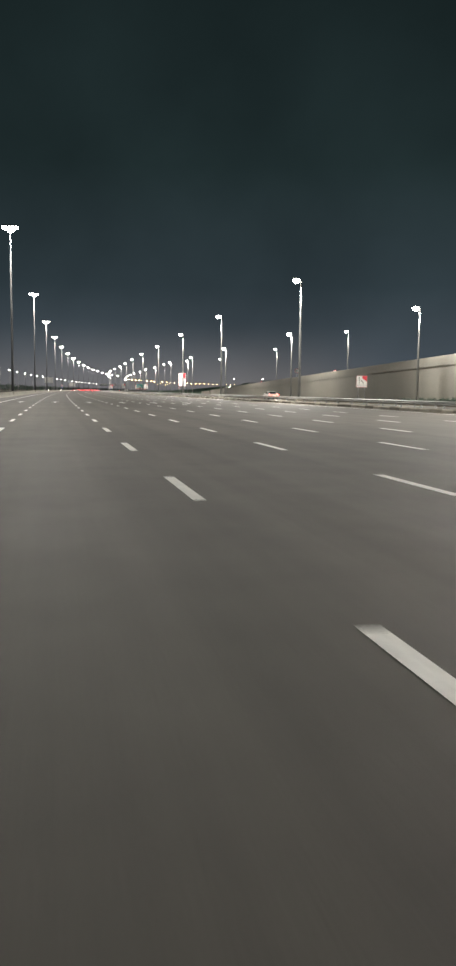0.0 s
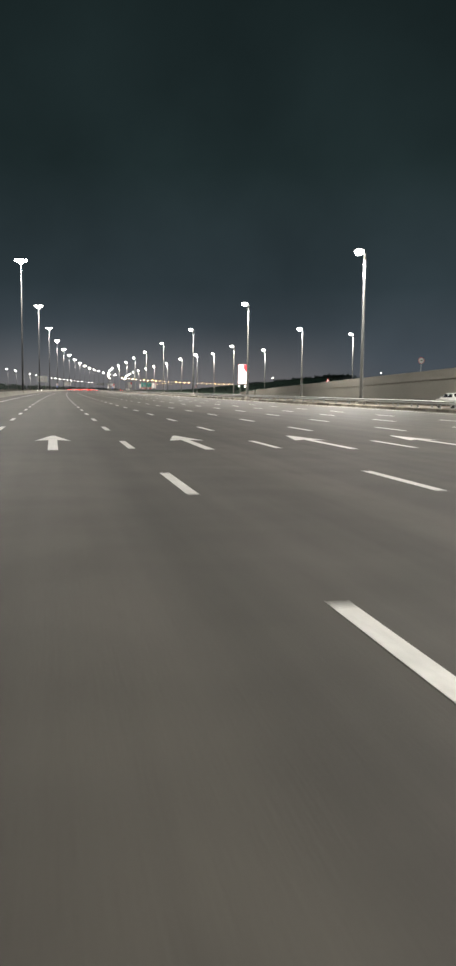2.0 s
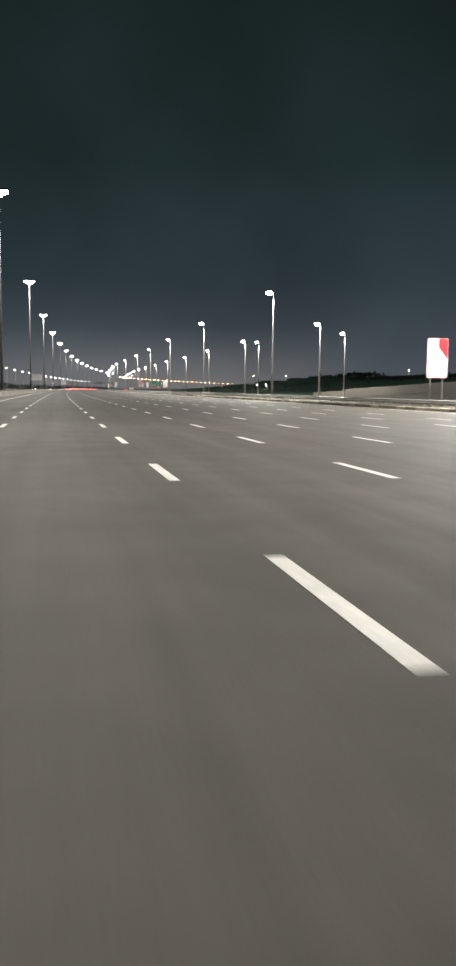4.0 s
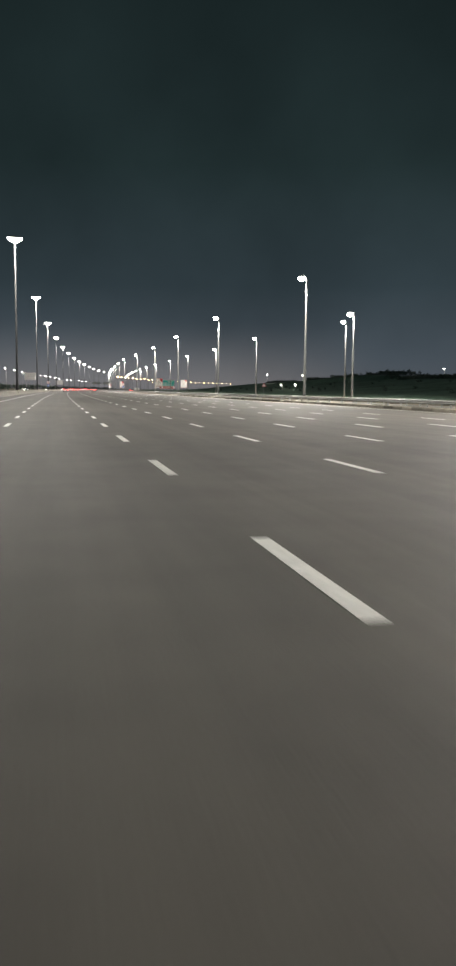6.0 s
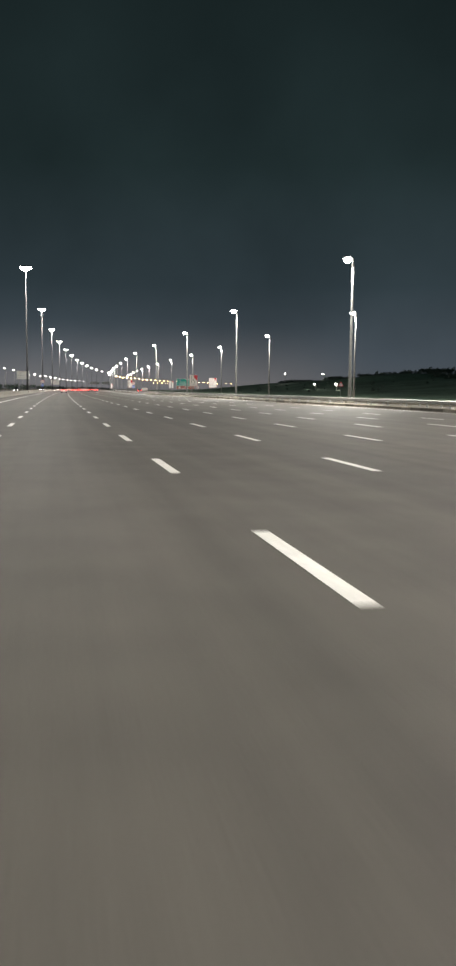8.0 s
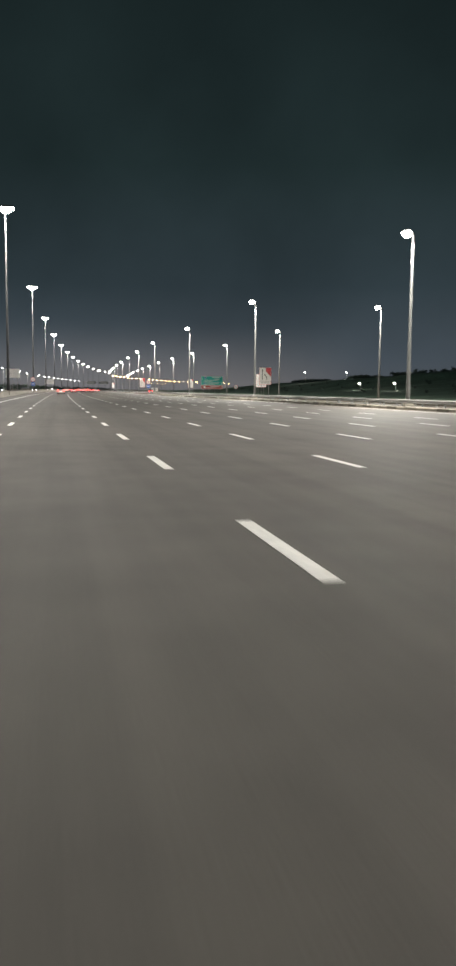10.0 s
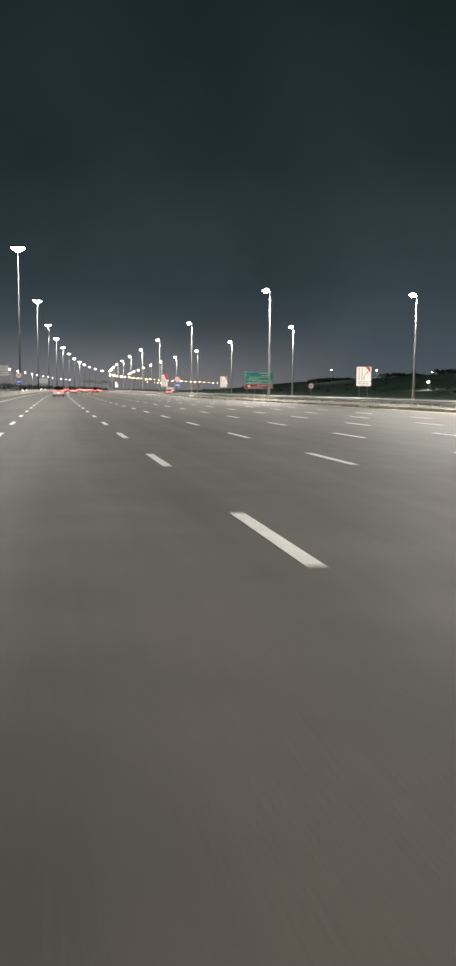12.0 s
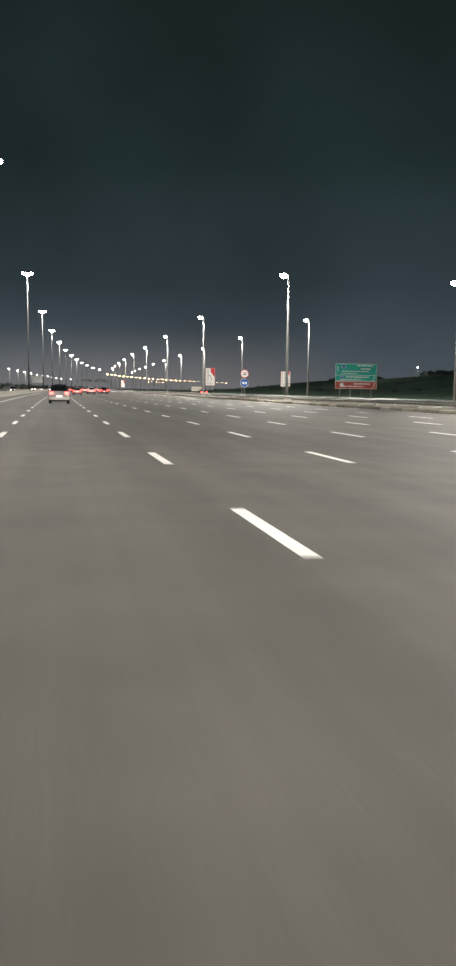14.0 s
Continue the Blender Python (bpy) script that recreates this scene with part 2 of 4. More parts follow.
SIGN_BLUE = surface("sign_blue", (0.015, 0.12, 0.50), 0.4, 0, 0.06, 0.8, 12.0, 0.0)
SIGN_BACK = surface("sign_back", (0.42, 0.43, 0.43), 0.5, 0.5, 0.1, 0.8, 12.0, 0.0)
LAMP_WHITE = glowing("lamp_lens", (1.0, 0.95, 0.86), 30.0)
LAMP_AMBER = glowing("sodium_lens", (1.0, 0.62, 0.28), 32.0)
TAIL_GLOW = glowing("tail_lamp_glow", (1.0, 0.05, 0.04), 14.0)
HEAD_GLOW = glowing("headlamp_glow", (1.0, 0.93, 0.82), 45.0)
# number plate's lit look as emission of the plate itself; no lamp built
PLATE_GLOW = glowing("self_lit_plate", (1.0, 0.9, 0.8), 1.6)
GLASS_DARK = gloss("tinted_glass", (0.012, 0.014, 0.016), 0.06)
TYRE = surface("tyre_rubber", (0.02, 0.02, 0.02), 0.85, 0, 0.15, 4.0, 40.0, 0.1)
RIM = gloss("wheel_rim", (0.45, 0.46, 0.47), 0.3, 0.8)
TRIM = surface("black_trim", (0.025, 0.025, 0.027), 0.55, 0, 0.1, 3.0, 30.0, 0.0)
PAINT_WHITE = gloss("white_car_paint", (0.74, 0.73, 0.71), 0.3, 0.0, 0.6)
PAINT_SILVER = gloss("silver_car_paint", (0.46, 0.46, 0.47), 0.32, 0.5, 0.6)
PAINT_DARK = gloss("dark_car_paint", (0.05, 0.055, 0.065), 0.28, 0.3, 0.6)

# ---- mesh helpers ----


def thing(name, m, label, category, group="", kind=""):
    ob = new(name)
    ob.empty_display_size = 0.2
    ob.matrix_world = m
    return tagged(ob, label, category, group, kind)


def mesh_of(bm, material, name, smooth=False):
    me = bpy.data.meshes.new(name)
    bmesh.ops.recalc_face_normals(bm, faces=bm.faces)
    bm.to_mesh(me)
    bm.free()
    me.materials.append(material)
    if smooth:
        for f in me.polygons:
            f.use_smooth = True
    return me


def part(name, bm, material, parent, label="", smooth=False):
    ob = new(name, bm if isinstance(bm, bpy.types.Mesh) else mesh_of(bm, material, name, smooth))
    ob.parent = parent
    return tagged(ob, label) if label else ob


def box(x0, x1, y0, y1, z0, z1, bevel=0.0, bm=None):
    bm = bm or bmesh.new()
    v = [bm.verts.new((x, y, z)) for z in (z0, z1) for x, y in ((x0, y0), (x1, y0), (x1, y1), (x0, y1))]
    faces = [bm.faces.new([v[i] for i in q]) for q in ((3, 2, 1, 0), (4, 5, 6, 7), (0, 1, 5, 4), (1, 2, 6, 5), (2, 3, 7, 6), (3, 0, 4, 7))]
    if bevel:
        edges = {e for f in faces for e in f.edges}
        bmesh.ops.bevel(bm, geom=list(edges), offset=bevel, segments=2, affect="EDGES")
    return bm


def tube(points, radii, sides=12, bm=None):
    """A round bar through the points, with a radius at each."""
    bm = bm or bmesh.new()
    points = [Vector(p) for p in points]
    rings = []
    for i, p in enumerate(points):
        d = (points[min(i + 1, len(points) - 1)] - points[max(i - 1, 0)]).normalized()
        q = d.to_track_quat("Z", "Y")
        rings.append([bm.verts.new(p + q @ Vector((radii[i] * math.cos(a), radii[i] * math.sin(a), 0)))
                      for a in (2 * math.pi * k / sides for k in range(sides))])
    for a, b in zip(rings, rings[1:]):
        for k in range(sides):
            bm.faces.new((a[k], a[(k + 1) % sides], b[(k + 1) % sides], b[k]))
    bm.faces.new(rings[0][::-1])
    bm.faces.new(rings[-1])
    return bm


def slab(outline, y0, y1, bm=None, bevel=0.0):
    """An upright plate with that outline in (x, z), from y0 (front) to y1."""
    bm = bm or bmesh.new()
    a = [bm.verts.new((x, y0, z)) for x, z in outline]
    b = [bm.verts.new((x, y1, z)) for x, z in outline]
    n = len(a)
    bm.faces.new(a)
    bm.faces.new(b[::-1])
    for i in range(n):
        bm.faces.new((a[i], b[i], b[(i + 1) % n], a[(i + 1) % n]))
    return bm


def rounded(w, h, r, cx=0.0, cz=0.0, steps=5):
    pts = []
    for sx, sz, a0 in ((1, 1, 0), (-1, 1, 90), (-1, -1, 180), (1, -1, 270)):
        for k in range(steps):
            a = radians(a0 + 90 * k / (steps - 1))
            pts.append((cx + sx * (w / 2 - r) + r * math.cos(a), cz + sz * (h / 2 - r) + r * math.sin(a)))
    return pts


def disc(r, cx=0.0, cz=0.0, sides=32):
    return [(cx + r * math.cos(2 * math.pi * k / sides), cz + r * math.sin(2 * math.pi * k / sides)) for k in range(sides)]


def smooth(x):
    x = min(max(x, 0.0), 1.0)
    return x * x * (3 - 2 * x)


def edge_shift(s):
    """The roadside swings in a little further on."""
    f = min(max((s - 470.0) / 140.0, 0.0), 1.0)
    return -2.8 * f * f * (3 - 2 * f)


def sweep(profile, s0, s1, step, closed=False, material=None, name="sweep"):
    """A strip along the road with the cross-section profile(s), a list of (u, z); its UV is (u, s) in metres."""
    stations = np.linspace(s0, s1, max(2, int((s1 - s0) / step) + 1))
    verts, coords, faces = [], [], []
    for s in stations:
        pr = profile(s)
        for u, z in pr:
            verts.append(road_point(s, u, z))
            coords.append((u, s))
    n = len(pr)
    for i in range(len(stations) - 1):
        for j in range(n if closed else n - 1):
            k = (j + 1) % n
            faces.append((i * n + j, i * n + k, (i + 1) * n + k, (i + 1) * n + j))
    if closed:
        faces += [tuple(range(n))[::-1], tuple((len(stations) - 1) * n + j for j in range(n))]
    me = bpy.data.meshes.new(name)
    me.from_pydata(verts, [], faces)
    uv = me.uv_layers.new(name="road")
    flat = np.array([coords[v] for f in faces for v in f], dtype=np.float32).ravel()
    uv.data.foreach_set("uv", flat)
    me.materials.append(material)
    me.update()
    return me


def setting(name, me, label, category):
    return tagged(new(name, me), label, category, kind="structure")


# ---- ground, carriageways, kerbs ----
bm = bmesh.new()
ground_steps = [-4600, -2500, -1200, -500, 0, 500, 1200, 2500, 4600]
grid = [[bm.verts.new((x, y, -0.05)) for x in ground_steps] for y in ground_steps]
for i in range(len(grid) - 1):
    for j in range(len(grid) - 1):
        bm.faces.new((grid[i][j], grid[i][j + 1], grid[i + 1][j + 1], grid[i + 1][j]))
setting("ground", mesh_of(bm, SAND, "ground"), "dark sandy desert ground beside the motorway", "ground")
road = setting("road", sweep(lambda s: [(-8.15, 0), (28.05 + edge_shift(s), 0)], -150, 3700, 10, material=ASPHALT, name="road"),
               "grey asphalt motorway with seven lanes under street lamps", "road")
setting("opposite_road", sweep(lambda s: [(-40.0, 0), (-8.85, 0)], -150, 3700, 15, material=ASPHALT, name="opposite_road"),
        "grey asphalt carriageway of the oncoming traffic", "road")
setting("slip_road", sweep(lambda s: [(30.25 + edge_shift(s), 0), (40.6 + edge_shift(s), 0)], -150, 1600, 10, material=SLIP_ASPHALT, name="slip_road"),
        "grey asphalt slip road beside the motorway", "road")
def kerb_front(s):
    """The island's motorway edge, which bulges out once."""
    return 28.05 + edge_shift(s) - 1.4 * smooth((s - 488.0) / 30.0) * (1 - smooth((s - 575.0) / 50.0))


kerb = setting("separator_kerb", sweep(lambda s: [(kerb_front(s) + 0.1, -0.04), (kerb_front(s) + 0.1, 0.2), (kerb_front(s) + 0.2, 0.235),
                                                  (30.18 + edge_shift(s), 0.235), (30.25 + edge_shift(s), 0.2), (30.25 + edge_shift(s), -0.04)],
                                       -150, 1600, 6, True, ISLAND_DIRT, "separator_kerb"),
               "dusty concrete kerb island under the guardrails", "kerb")
setting("verge_kerb", sweep(lambda s: [(40.6 + edge_shift(s), -0.04), (40.6 + edge_shift(s), 0.15), (40.95 + edge_shift(s), 0.15),
                                       (40.95 + edge_shift(s), -0.04)], -150, 1200, 8, True, KERB_CONCRETE, "verge_kerb"),
        "pale concrete kerb of the slip road", "kerb")
setting("median_barrier", sweep(lambda s: [(-8.85, 0), (-8.85, 0.08), (-8.66, 0.33), (-8.58, 0.85), (-8.42, 0.85), (-8.34, 0.33), (-8.15, 0.08), (-8.15, 0)],
                                -150, 2600, 8, True, CONCRETE, "median_barrier"),
        "grey concrete barrier along the median", "barrier")

# ---- ramp behind the slip road ----


def ramp_top(s):
    return ramp_level(s) + 1.15


setting("retaining_wall", sweep(lambda s: [(49.76, -0.04), (49.76, ramp_top(s) - 1.15), (72.3, ramp_top(s) - 1.15), (72.3, -0.04)],
                                -120, 282, 6, True, WALL_CONCRETE, "retaining_wall"),
        "plain beige concrete retaining wall of a rising ramp", "wall")
for u in (49.62, 72.07):
    setting("ramp_parapet", sweep(lambda s: [(u, ramp_top(s) - 1.28), (u, ramp_top(s) - 0.04), (u + 0.05, ramp_top(s)), (u + 0.36, ramp_top(s)),
                                             (u + 0.36, ramp_top(s) - 1.146), (u + 0.14, ramp_top(s) - 1.146), (u + 0.137, ramp_top(s) - 1.28)],
                                  -120, 282, 6, True, WALL_CONCRETE, "ramp_parapet"),
            "beige concrete parapet on top of the ramp wall", "parapet")
setting("ramp_end_block", sweep(lambda s: [(49.3, -0.04), (49.3, 1.5 - 0.02 * (s - 283)), (50.3, 1.5 - 0.02 * (s - 283)), (50.3, -0.04)],
                                282.4, 300, 4, True, CONCRETE, "ramp_end_block"),
        "low pale concrete end block of the ramp", "barrier")

# ---- road markings ----
LINES = [-1.806, 1.877, 5.560, 9.242, 12.92, 16.5, 20.1]


def dash_mesh(w, length):
    return mesh_of(box(-w / 2, w / 2, 0, length, 0, 0.004), MARKING, "lane_dash")


dash = dash_mesh(0.17, 2.95)
rest_verts, rest_faces = [], []
for k, u in enumerate(LINES):
    lag = 0.4 if k == 5 else 0.0
    for i in range(-8, 175):
        s = 10.665 + lag + 9.0 * i
        if k < 5 and 5 < s < 530:
            ob = new("lane_dash", dash)
            ob.parent = road
            ob.matrix_world = spot_at(s, u, 0.001)
        else:
            m = spot_at(s, u, 0.005)
            b = len(rest_verts)
            rest_verts += [m @ Vector(c) for c in ((-0.085, 0, 0), (0.085, 0, 0), (0.085, 2.95, 0), (-0.085, 2.95, 0))]
            rest_faces.append((b, b + 1, b + 2, b + 3))
me = bpy.data.meshes.new("lane_dashes")
me.from_pydata(rest_verts, [], rest_faces)
me.materials.append(MARKING)
ob = tagged(new("lane_dashes", me), kind="stuff")
ob.parent = road
for name, a, b, s1 in (("edge_line", -5.62, -5.44, 2600), ("edge_line", 26.35, 26.53, 1600)):
    ob = new(name, sweep(lambda s: [(a + (edge_shift(s) if a > 0 else 0), 0.005), (b + (edge_shift(s) if a > 0 else 0), 0.005)], -100, s1, 10, material=MARKING, name=name))
    ob.parent = road
arrow_outline = [(-0.12, 0), (0.12, 0), (0.12, 3.9), (0.48, 3.6), (0.06, 6.1), (-0.06, 6.1), (-0.48, 3.6), (-0.12, 3.9)]
bm = bmesh.new()
bm.faces.new([bm.verts.new((x, y, 0)) for x, y in arrow_outline])
arrow = mesh_of(bm, MARKING, "lane_arrow")
for u in (-3.65, 0.0, 3.72, 7.4, 10.95, 14.7):
    ob = new("lane_arrow", arrow)
    ob.parent = road
    ob.matrix_world = spot_at(91.2, u, 0.005)

# remains of two older dashes beside the lane line, worn thin
OLD_PAINT = surface("worn_road_paint", (0.27, 0.26, 0.24), 0.75, 0, 0.5, 2.5, 20.0, 0.3)
for s0, s1, u0, wide in ((479.2, 481.8, 4.88, 0.12), (492.5, 496.1, 5.0, 0.14)):
    n = 14
    left, right = [], []
    for k in range(n + 1):
        s = s0 + (s1 - s0) * k / n
        wander = 0.05 * noise.noise(Vector((s * 1.3, u0, 0)))
        half = wide * (0.25 + 0.4 * abs(noise.noise(Vector((s * 2.1, 7.0, 0))))) * (1 if 0 < k < n else 0.3)
        left.append(road_point(s, u0 + wander - half, 0.005))
        right.append(road_point(s, u0 + wander + half, 0.005))
    bm = bmesh.new()
    lv, rv = [bm.verts.new(v) for v in left], [bm.verts.new(v) for v in right]
    for k in range(n):
        bm.faces.new((lv[k], rv[k], rv[k + 1], lv[k + 1]))
    part("worn_dash", bm, OLD_PAINT, road, "worn remains of an older lane dash")

# ---- guardrails on the kerb island ----
BEAM = [(0.00, 0.0), (0.03, 0.03), (0.075, 0.07), (0.03, 0.12), (0.005, 0.155), (0.03, 0.19), (0.075, 0.24), (0.03, 0.28), (0.0, 0.31)]


def guardrail(u0, side, s0, s1, posts_to, label):
    t = thing("guardrail", spot_at(s0, u0, 0.25), label, "guardrail")
    prof = [(side * a, 0.28 + z) for a, z in BEAM] + [(side * (a - 0.012), 0.28 + z) for a, z in BEAM[::-1]]
    inv = t.matrix_world.inverted()
    me = sweep(lambda s: [(u0 + edge_shift(s) + a, 0.25 + z) for a, z in prof], s0, s1, 4, True, STEEL, "rail_beam")
    me.transform(inv)
    part("rail_beam", me, STEEL, t)
    post = mesh_of(box(-0.05, 0.05, -0.07, 0.07, 0.0, 0.62, 0.01), STEEL, "rail_post")
    block = mesh_of(box(-0.05, 0.05, -0.06, 0.06, 0.3, 0.58), STEEL, "spacer")
    s = s0 + 2.0
    while s < posts_to:
        ob = part("rail_post", post, STEEL, t)
        ob.matrix_parent_inverse = inv
        ob.matrix_basis = spot_at(s, u0 + edge_shift(s) - side * 0.16, 0.25)
        ob2 = part("spacer", block, STEEL, ob)
        ob2.matrix_basis = pose(side * 0.102, 0, 0)
        s += 4.0
    return t


guardrail(28.38, -1, -60, 1300, 700, "galvanised steel guardrail on posts along the motorway edge")
guardrail(29.92, 1, -60, 1300, 560, "galvanised steel guardrail on posts along the slip road")

# ---- lamp posts ----


def lamp_post(height, arm, lens, label, group):
    """A tapered steel post with a short arm to its left and one lantern."""
    t = thing("street_lamp", Matrix(), label, "street lamp", group)
    part("plinth", box(-0.4, 0.4, -0.4, 0.4, 0, 0.3, 0.03), PLINTH_CONCRETE, t, "pale concrete plinth")
    part("base_plate", box(-0.24, 0.24, -0.24, 0.24, 0.3, 0.33), STEEL, t)
    part("shaft", tube([(0, 0, 0.32), (0, 0, 1.6), (0, 0, height - 0.3), (-0.06, 0, height - 0.05)], [0.19, 0.175, 0.11, 0.085], 14), POLE_STEEL, t, "", True)
    part("access_door", box(-0.07, 0.07, -0.195, -0.17, 0.75, 1.25, 0.008), POLE_STEEL, t)
    part("arm", tube([(0, 0, height - 0.2), (-0.05, 0, height + 0.06), (-arm - 0.06, 0, height + 0.1)], [0.08, 0.06, 0.045], 10), LAMP_CASING, t, "", True)
    x = -arm - 0.42
    head = part("lantern", slab([(x - 0.50, height + 0.02), (x - 0.42, height + 0.17), (x - 0.1, height + 0.25), (x + 0.32, height + 0.22), (x + 0.42, height + 0.12), (x + 0.42, height + 0.0)],
                                -0.19, 0.19), LAMP_CASING, t)
    # lens swollen into a round blob, the lamp's bloom put into its shape
    bm = bmesh.new()
    bmesh.ops.create_uvsphere(bm, u_segments=18, v_segments=12, radius=1.0)
    bmesh.ops.transform(bm, matrix=Matrix.Translation((x, 0, height)) @ Matrix.Diagonal((0.44, 0.34, 0.42, 1)), verts=bm.verts)
    bmesh.ops.delete(bm, geom=[v for v in bm.verts if v.co.z > height + 0.12], context="VERTS")
    part("lens", bm, lens, head, "lit lantern lens, swollen to take in its bloom", True)
    return t


def mast(height, lens, label, group):
    """A high median mast with two clusters of floodlights on a crossbar."""
    t = thing("lighting_mast", Matrix(), label, "light mast", group)
    part("plinth", box(-0.24, 0.24, -0.6, 0.6, 0.0, 1.0, 0.03), CONCRETE, t)
    part("shaft", tube([(0, 0, 1.0), (0, 0, 3.0), (0, 0, height - 0.2)], [0.28, 0.25, 0.11], 16), MAST_STEEL, t, "", True)
    part("crossbar", tube([(-1.45, 0, height - 0.25), (0, 0, height - 0.1), (1.45, 0, height - 0.25)], [0.06, 0.09, 0.06], 10), POLE_STEEL, t, "", True)
    for side in (-1, 1):
        for k in range(3):
            x = side * (0.34 + 0.46 * k)
            z = height - 0.3
            # lens depth includes the glare hanging below each floodlight, modelled as glowing shape
            deep = 1.05 - 0.28 * k
            head = part("floodlight", slab([(x - 0.22, z - 0.1), (x - 0.16, z + 0.2), (x + 0.16, z + 0.2), (x + 0.22, z - 0.1)], -0.4, 0.4), LAMP_CASING, t)
            part("lens", slab([(x - 0.215, z - 0.104), (x - 0.17, z - deep), (x + 0.17, z - deep), (x + 0.215, z - 0.104)], -0.38, 0.38), lens, head, "lit floodlight lens, deepened to take in its bloom")
    return t


def row_of(build, places, z=0.0):
    for i, (s, u) in enumerate(places):
        zz = z(s) if callable(z) else z
        if i == 0:
            build.matrix_world = spot_at(s, u, zz)
        else:
            copy_thing(build, spot_at(s, u, zz))


row_of(lamp_post(H_RIGHT - 0.25, 0.18, LAMP_WHITE, "tall lit galvanised street lamp between the guardrails", "street lamps on the kerb island"), RIGHT_ROW, 0.25)
row_of(mast(H_MAST, LAMP_WHITE, "very tall lit steel mast with twin floodlight clusters on the median", "masts on the median"), MASTS)
row_of(mast(27.5, LAMP_AMBER, "very tall distant mast with amber floodlights on the median", "amber masts far ahead"), AMBER_MASTS)
row_of(lamp_post(18.0, 0.18, LAMP_AMBER, "distant street lamp with an amber lantern beside the motorway", "amber street lamps far ahead"), AMBER_POSTS)
row_of(lamp_post(H_SLIP, 0.16, LAMP_WHITE, "lit galvanised street lamp on the verge below the ramp", "street lamps along the slip road"), SLIP_ROW)
row_of(lamp_post(H_VERGE, 0.18, LAMP_WHITE, "lit galvanised street lamp on the sandy verge", "street lamps on the verge"), VERGE_ROW)
row_of(lamp_post(13.2, 0.16, LAMP_WHITE, "lit galvanised street lamp behind the ramp", "street lamps on the ramp"), RAMP_ROW, ramp_level)
row_of(lamp_post(14.5, 0.18, LAMP_WHITE, "distant lit street lamp beyond the oncoming carriageway", "street lamps of the oncoming carriageway"), FAR_ROW)


HUMPS = [(762.0, 4.4, 26.0), (832.0, 3.4, 15.0), (870.0, 2.6, 13.0), (952.0, 5.2, 30.0), (1130.0, 4.2, 45.0)]


def skyline(s):
    """Height of the crest with the trees on it."""
    base = (12.3 - 3.2 * smooth((s - 872.0) / 30.0)) * smooth((s - 330.0) / 200.0) * (1 - smooth((s - 1180.0) / 200.0))
    return base + sum(h * math.exp(-((s - c) / w) ** 4) for c, h, w in HUMPS)


def ridge(s):
    return max(0.0, 0.72 * skyline(s) - 0.5)


def hill_height(s, u):
    f = smooth((u - 95.0) / 115.0)
    bank = 1.0 * smooth((u - 60.0) / 30.0) * smooth((s - 340.0) / 60.0)
    g = 1.0 - smooth((u - 250.0) / 150.0)
    rough = noise.noise(Vector((s / 70.0, u / 70.0, 0.3))) * 1.2 + noise.noise(Vector((s / 24.0, u / 24.0, 2.3))) * 0.7
    return (ridge(s) * (1 + rough / 16.0) * f + 0.5 * rough * f + bank) * g - 0.12 * (1 - smooth((u - 58.0) / 6.0)) - 2.5 * (1 - smooth((s - 240.0) / 120.0))


for s, u, top in HILL_LAMPS:
    base = hill_height(s, u) - 0.15
    lamp_post(top - base, 0.18, LAMP_WHITE, "lit lamp post far out on the dark hillside", "lamp posts on the hill").matrix_world = spot_at(s, u, base)

# ---- road signs ----


def posts(t, xs, top, r=0.05):
    for x in xs:
        part("post", tube([(x, 0.09, 0), (x, 0.09, top)], [r, r], 10), STEEL, t, "", True)


def plate(t, w, h, z0, material, name="panel", y=0.0, cx=0.0, rim=None):
    ob = part(name, slab(rounded(w, h, min(0.08, w / 6), cx, z0 + h / 2), y - 0.012, y + 0.025), material, t)
    return ob


def art(name, outline, material, parent, y=-0.018):
    return part(name, slab(outline, y, y + 0.005), material, parent)


def bar(cx, cz, w, h):
    return [(cx - w / 2, cz - h / 2), (cx + w / 2, cz - h / 2), (cx + w / 2, cz + h / 2), (cx - w / 2, cz + h / 2)]


def arrow_up(cx, z0, z1, w):
    return [(cx - w / 2, z0), (cx + w / 2, z0), (cx + w / 2, z1 - 2.4 * w), (cx + 1.4 * w, z1 - 2.4 * w), (cx, z1), (cx - 1.4 * w, z1 - 2.4 * w), (cx - w / 2, z1 - 2.4 * w)]


def bent_arrow(x0, z0, x1, z1, w):
    """An arrow that rises, then leans over to x1, z1."""
    zm = z0 + 0.42 * (z1 - z0)
    d = Vector((x1 - x0, z1 - zm)).normalized()
    n = Vector((-d.y, d.x))
    tip, neck = Vector((x1, z1)), Vector((x1, z1)) - d * 2.6 * w
    pts = [(x0 - w / 2, z0), (x0 + w / 2, z0), (x0 + w / 2, zm + 0.2 * w), neck - n * w / 2, neck - n * 1.3 * w, tip, neck + n * 1.3 * w, neck + n * w / 2, (x0 - w / 2, zm - 0.2 * w)]
    return [tuple(p) for p in pts]


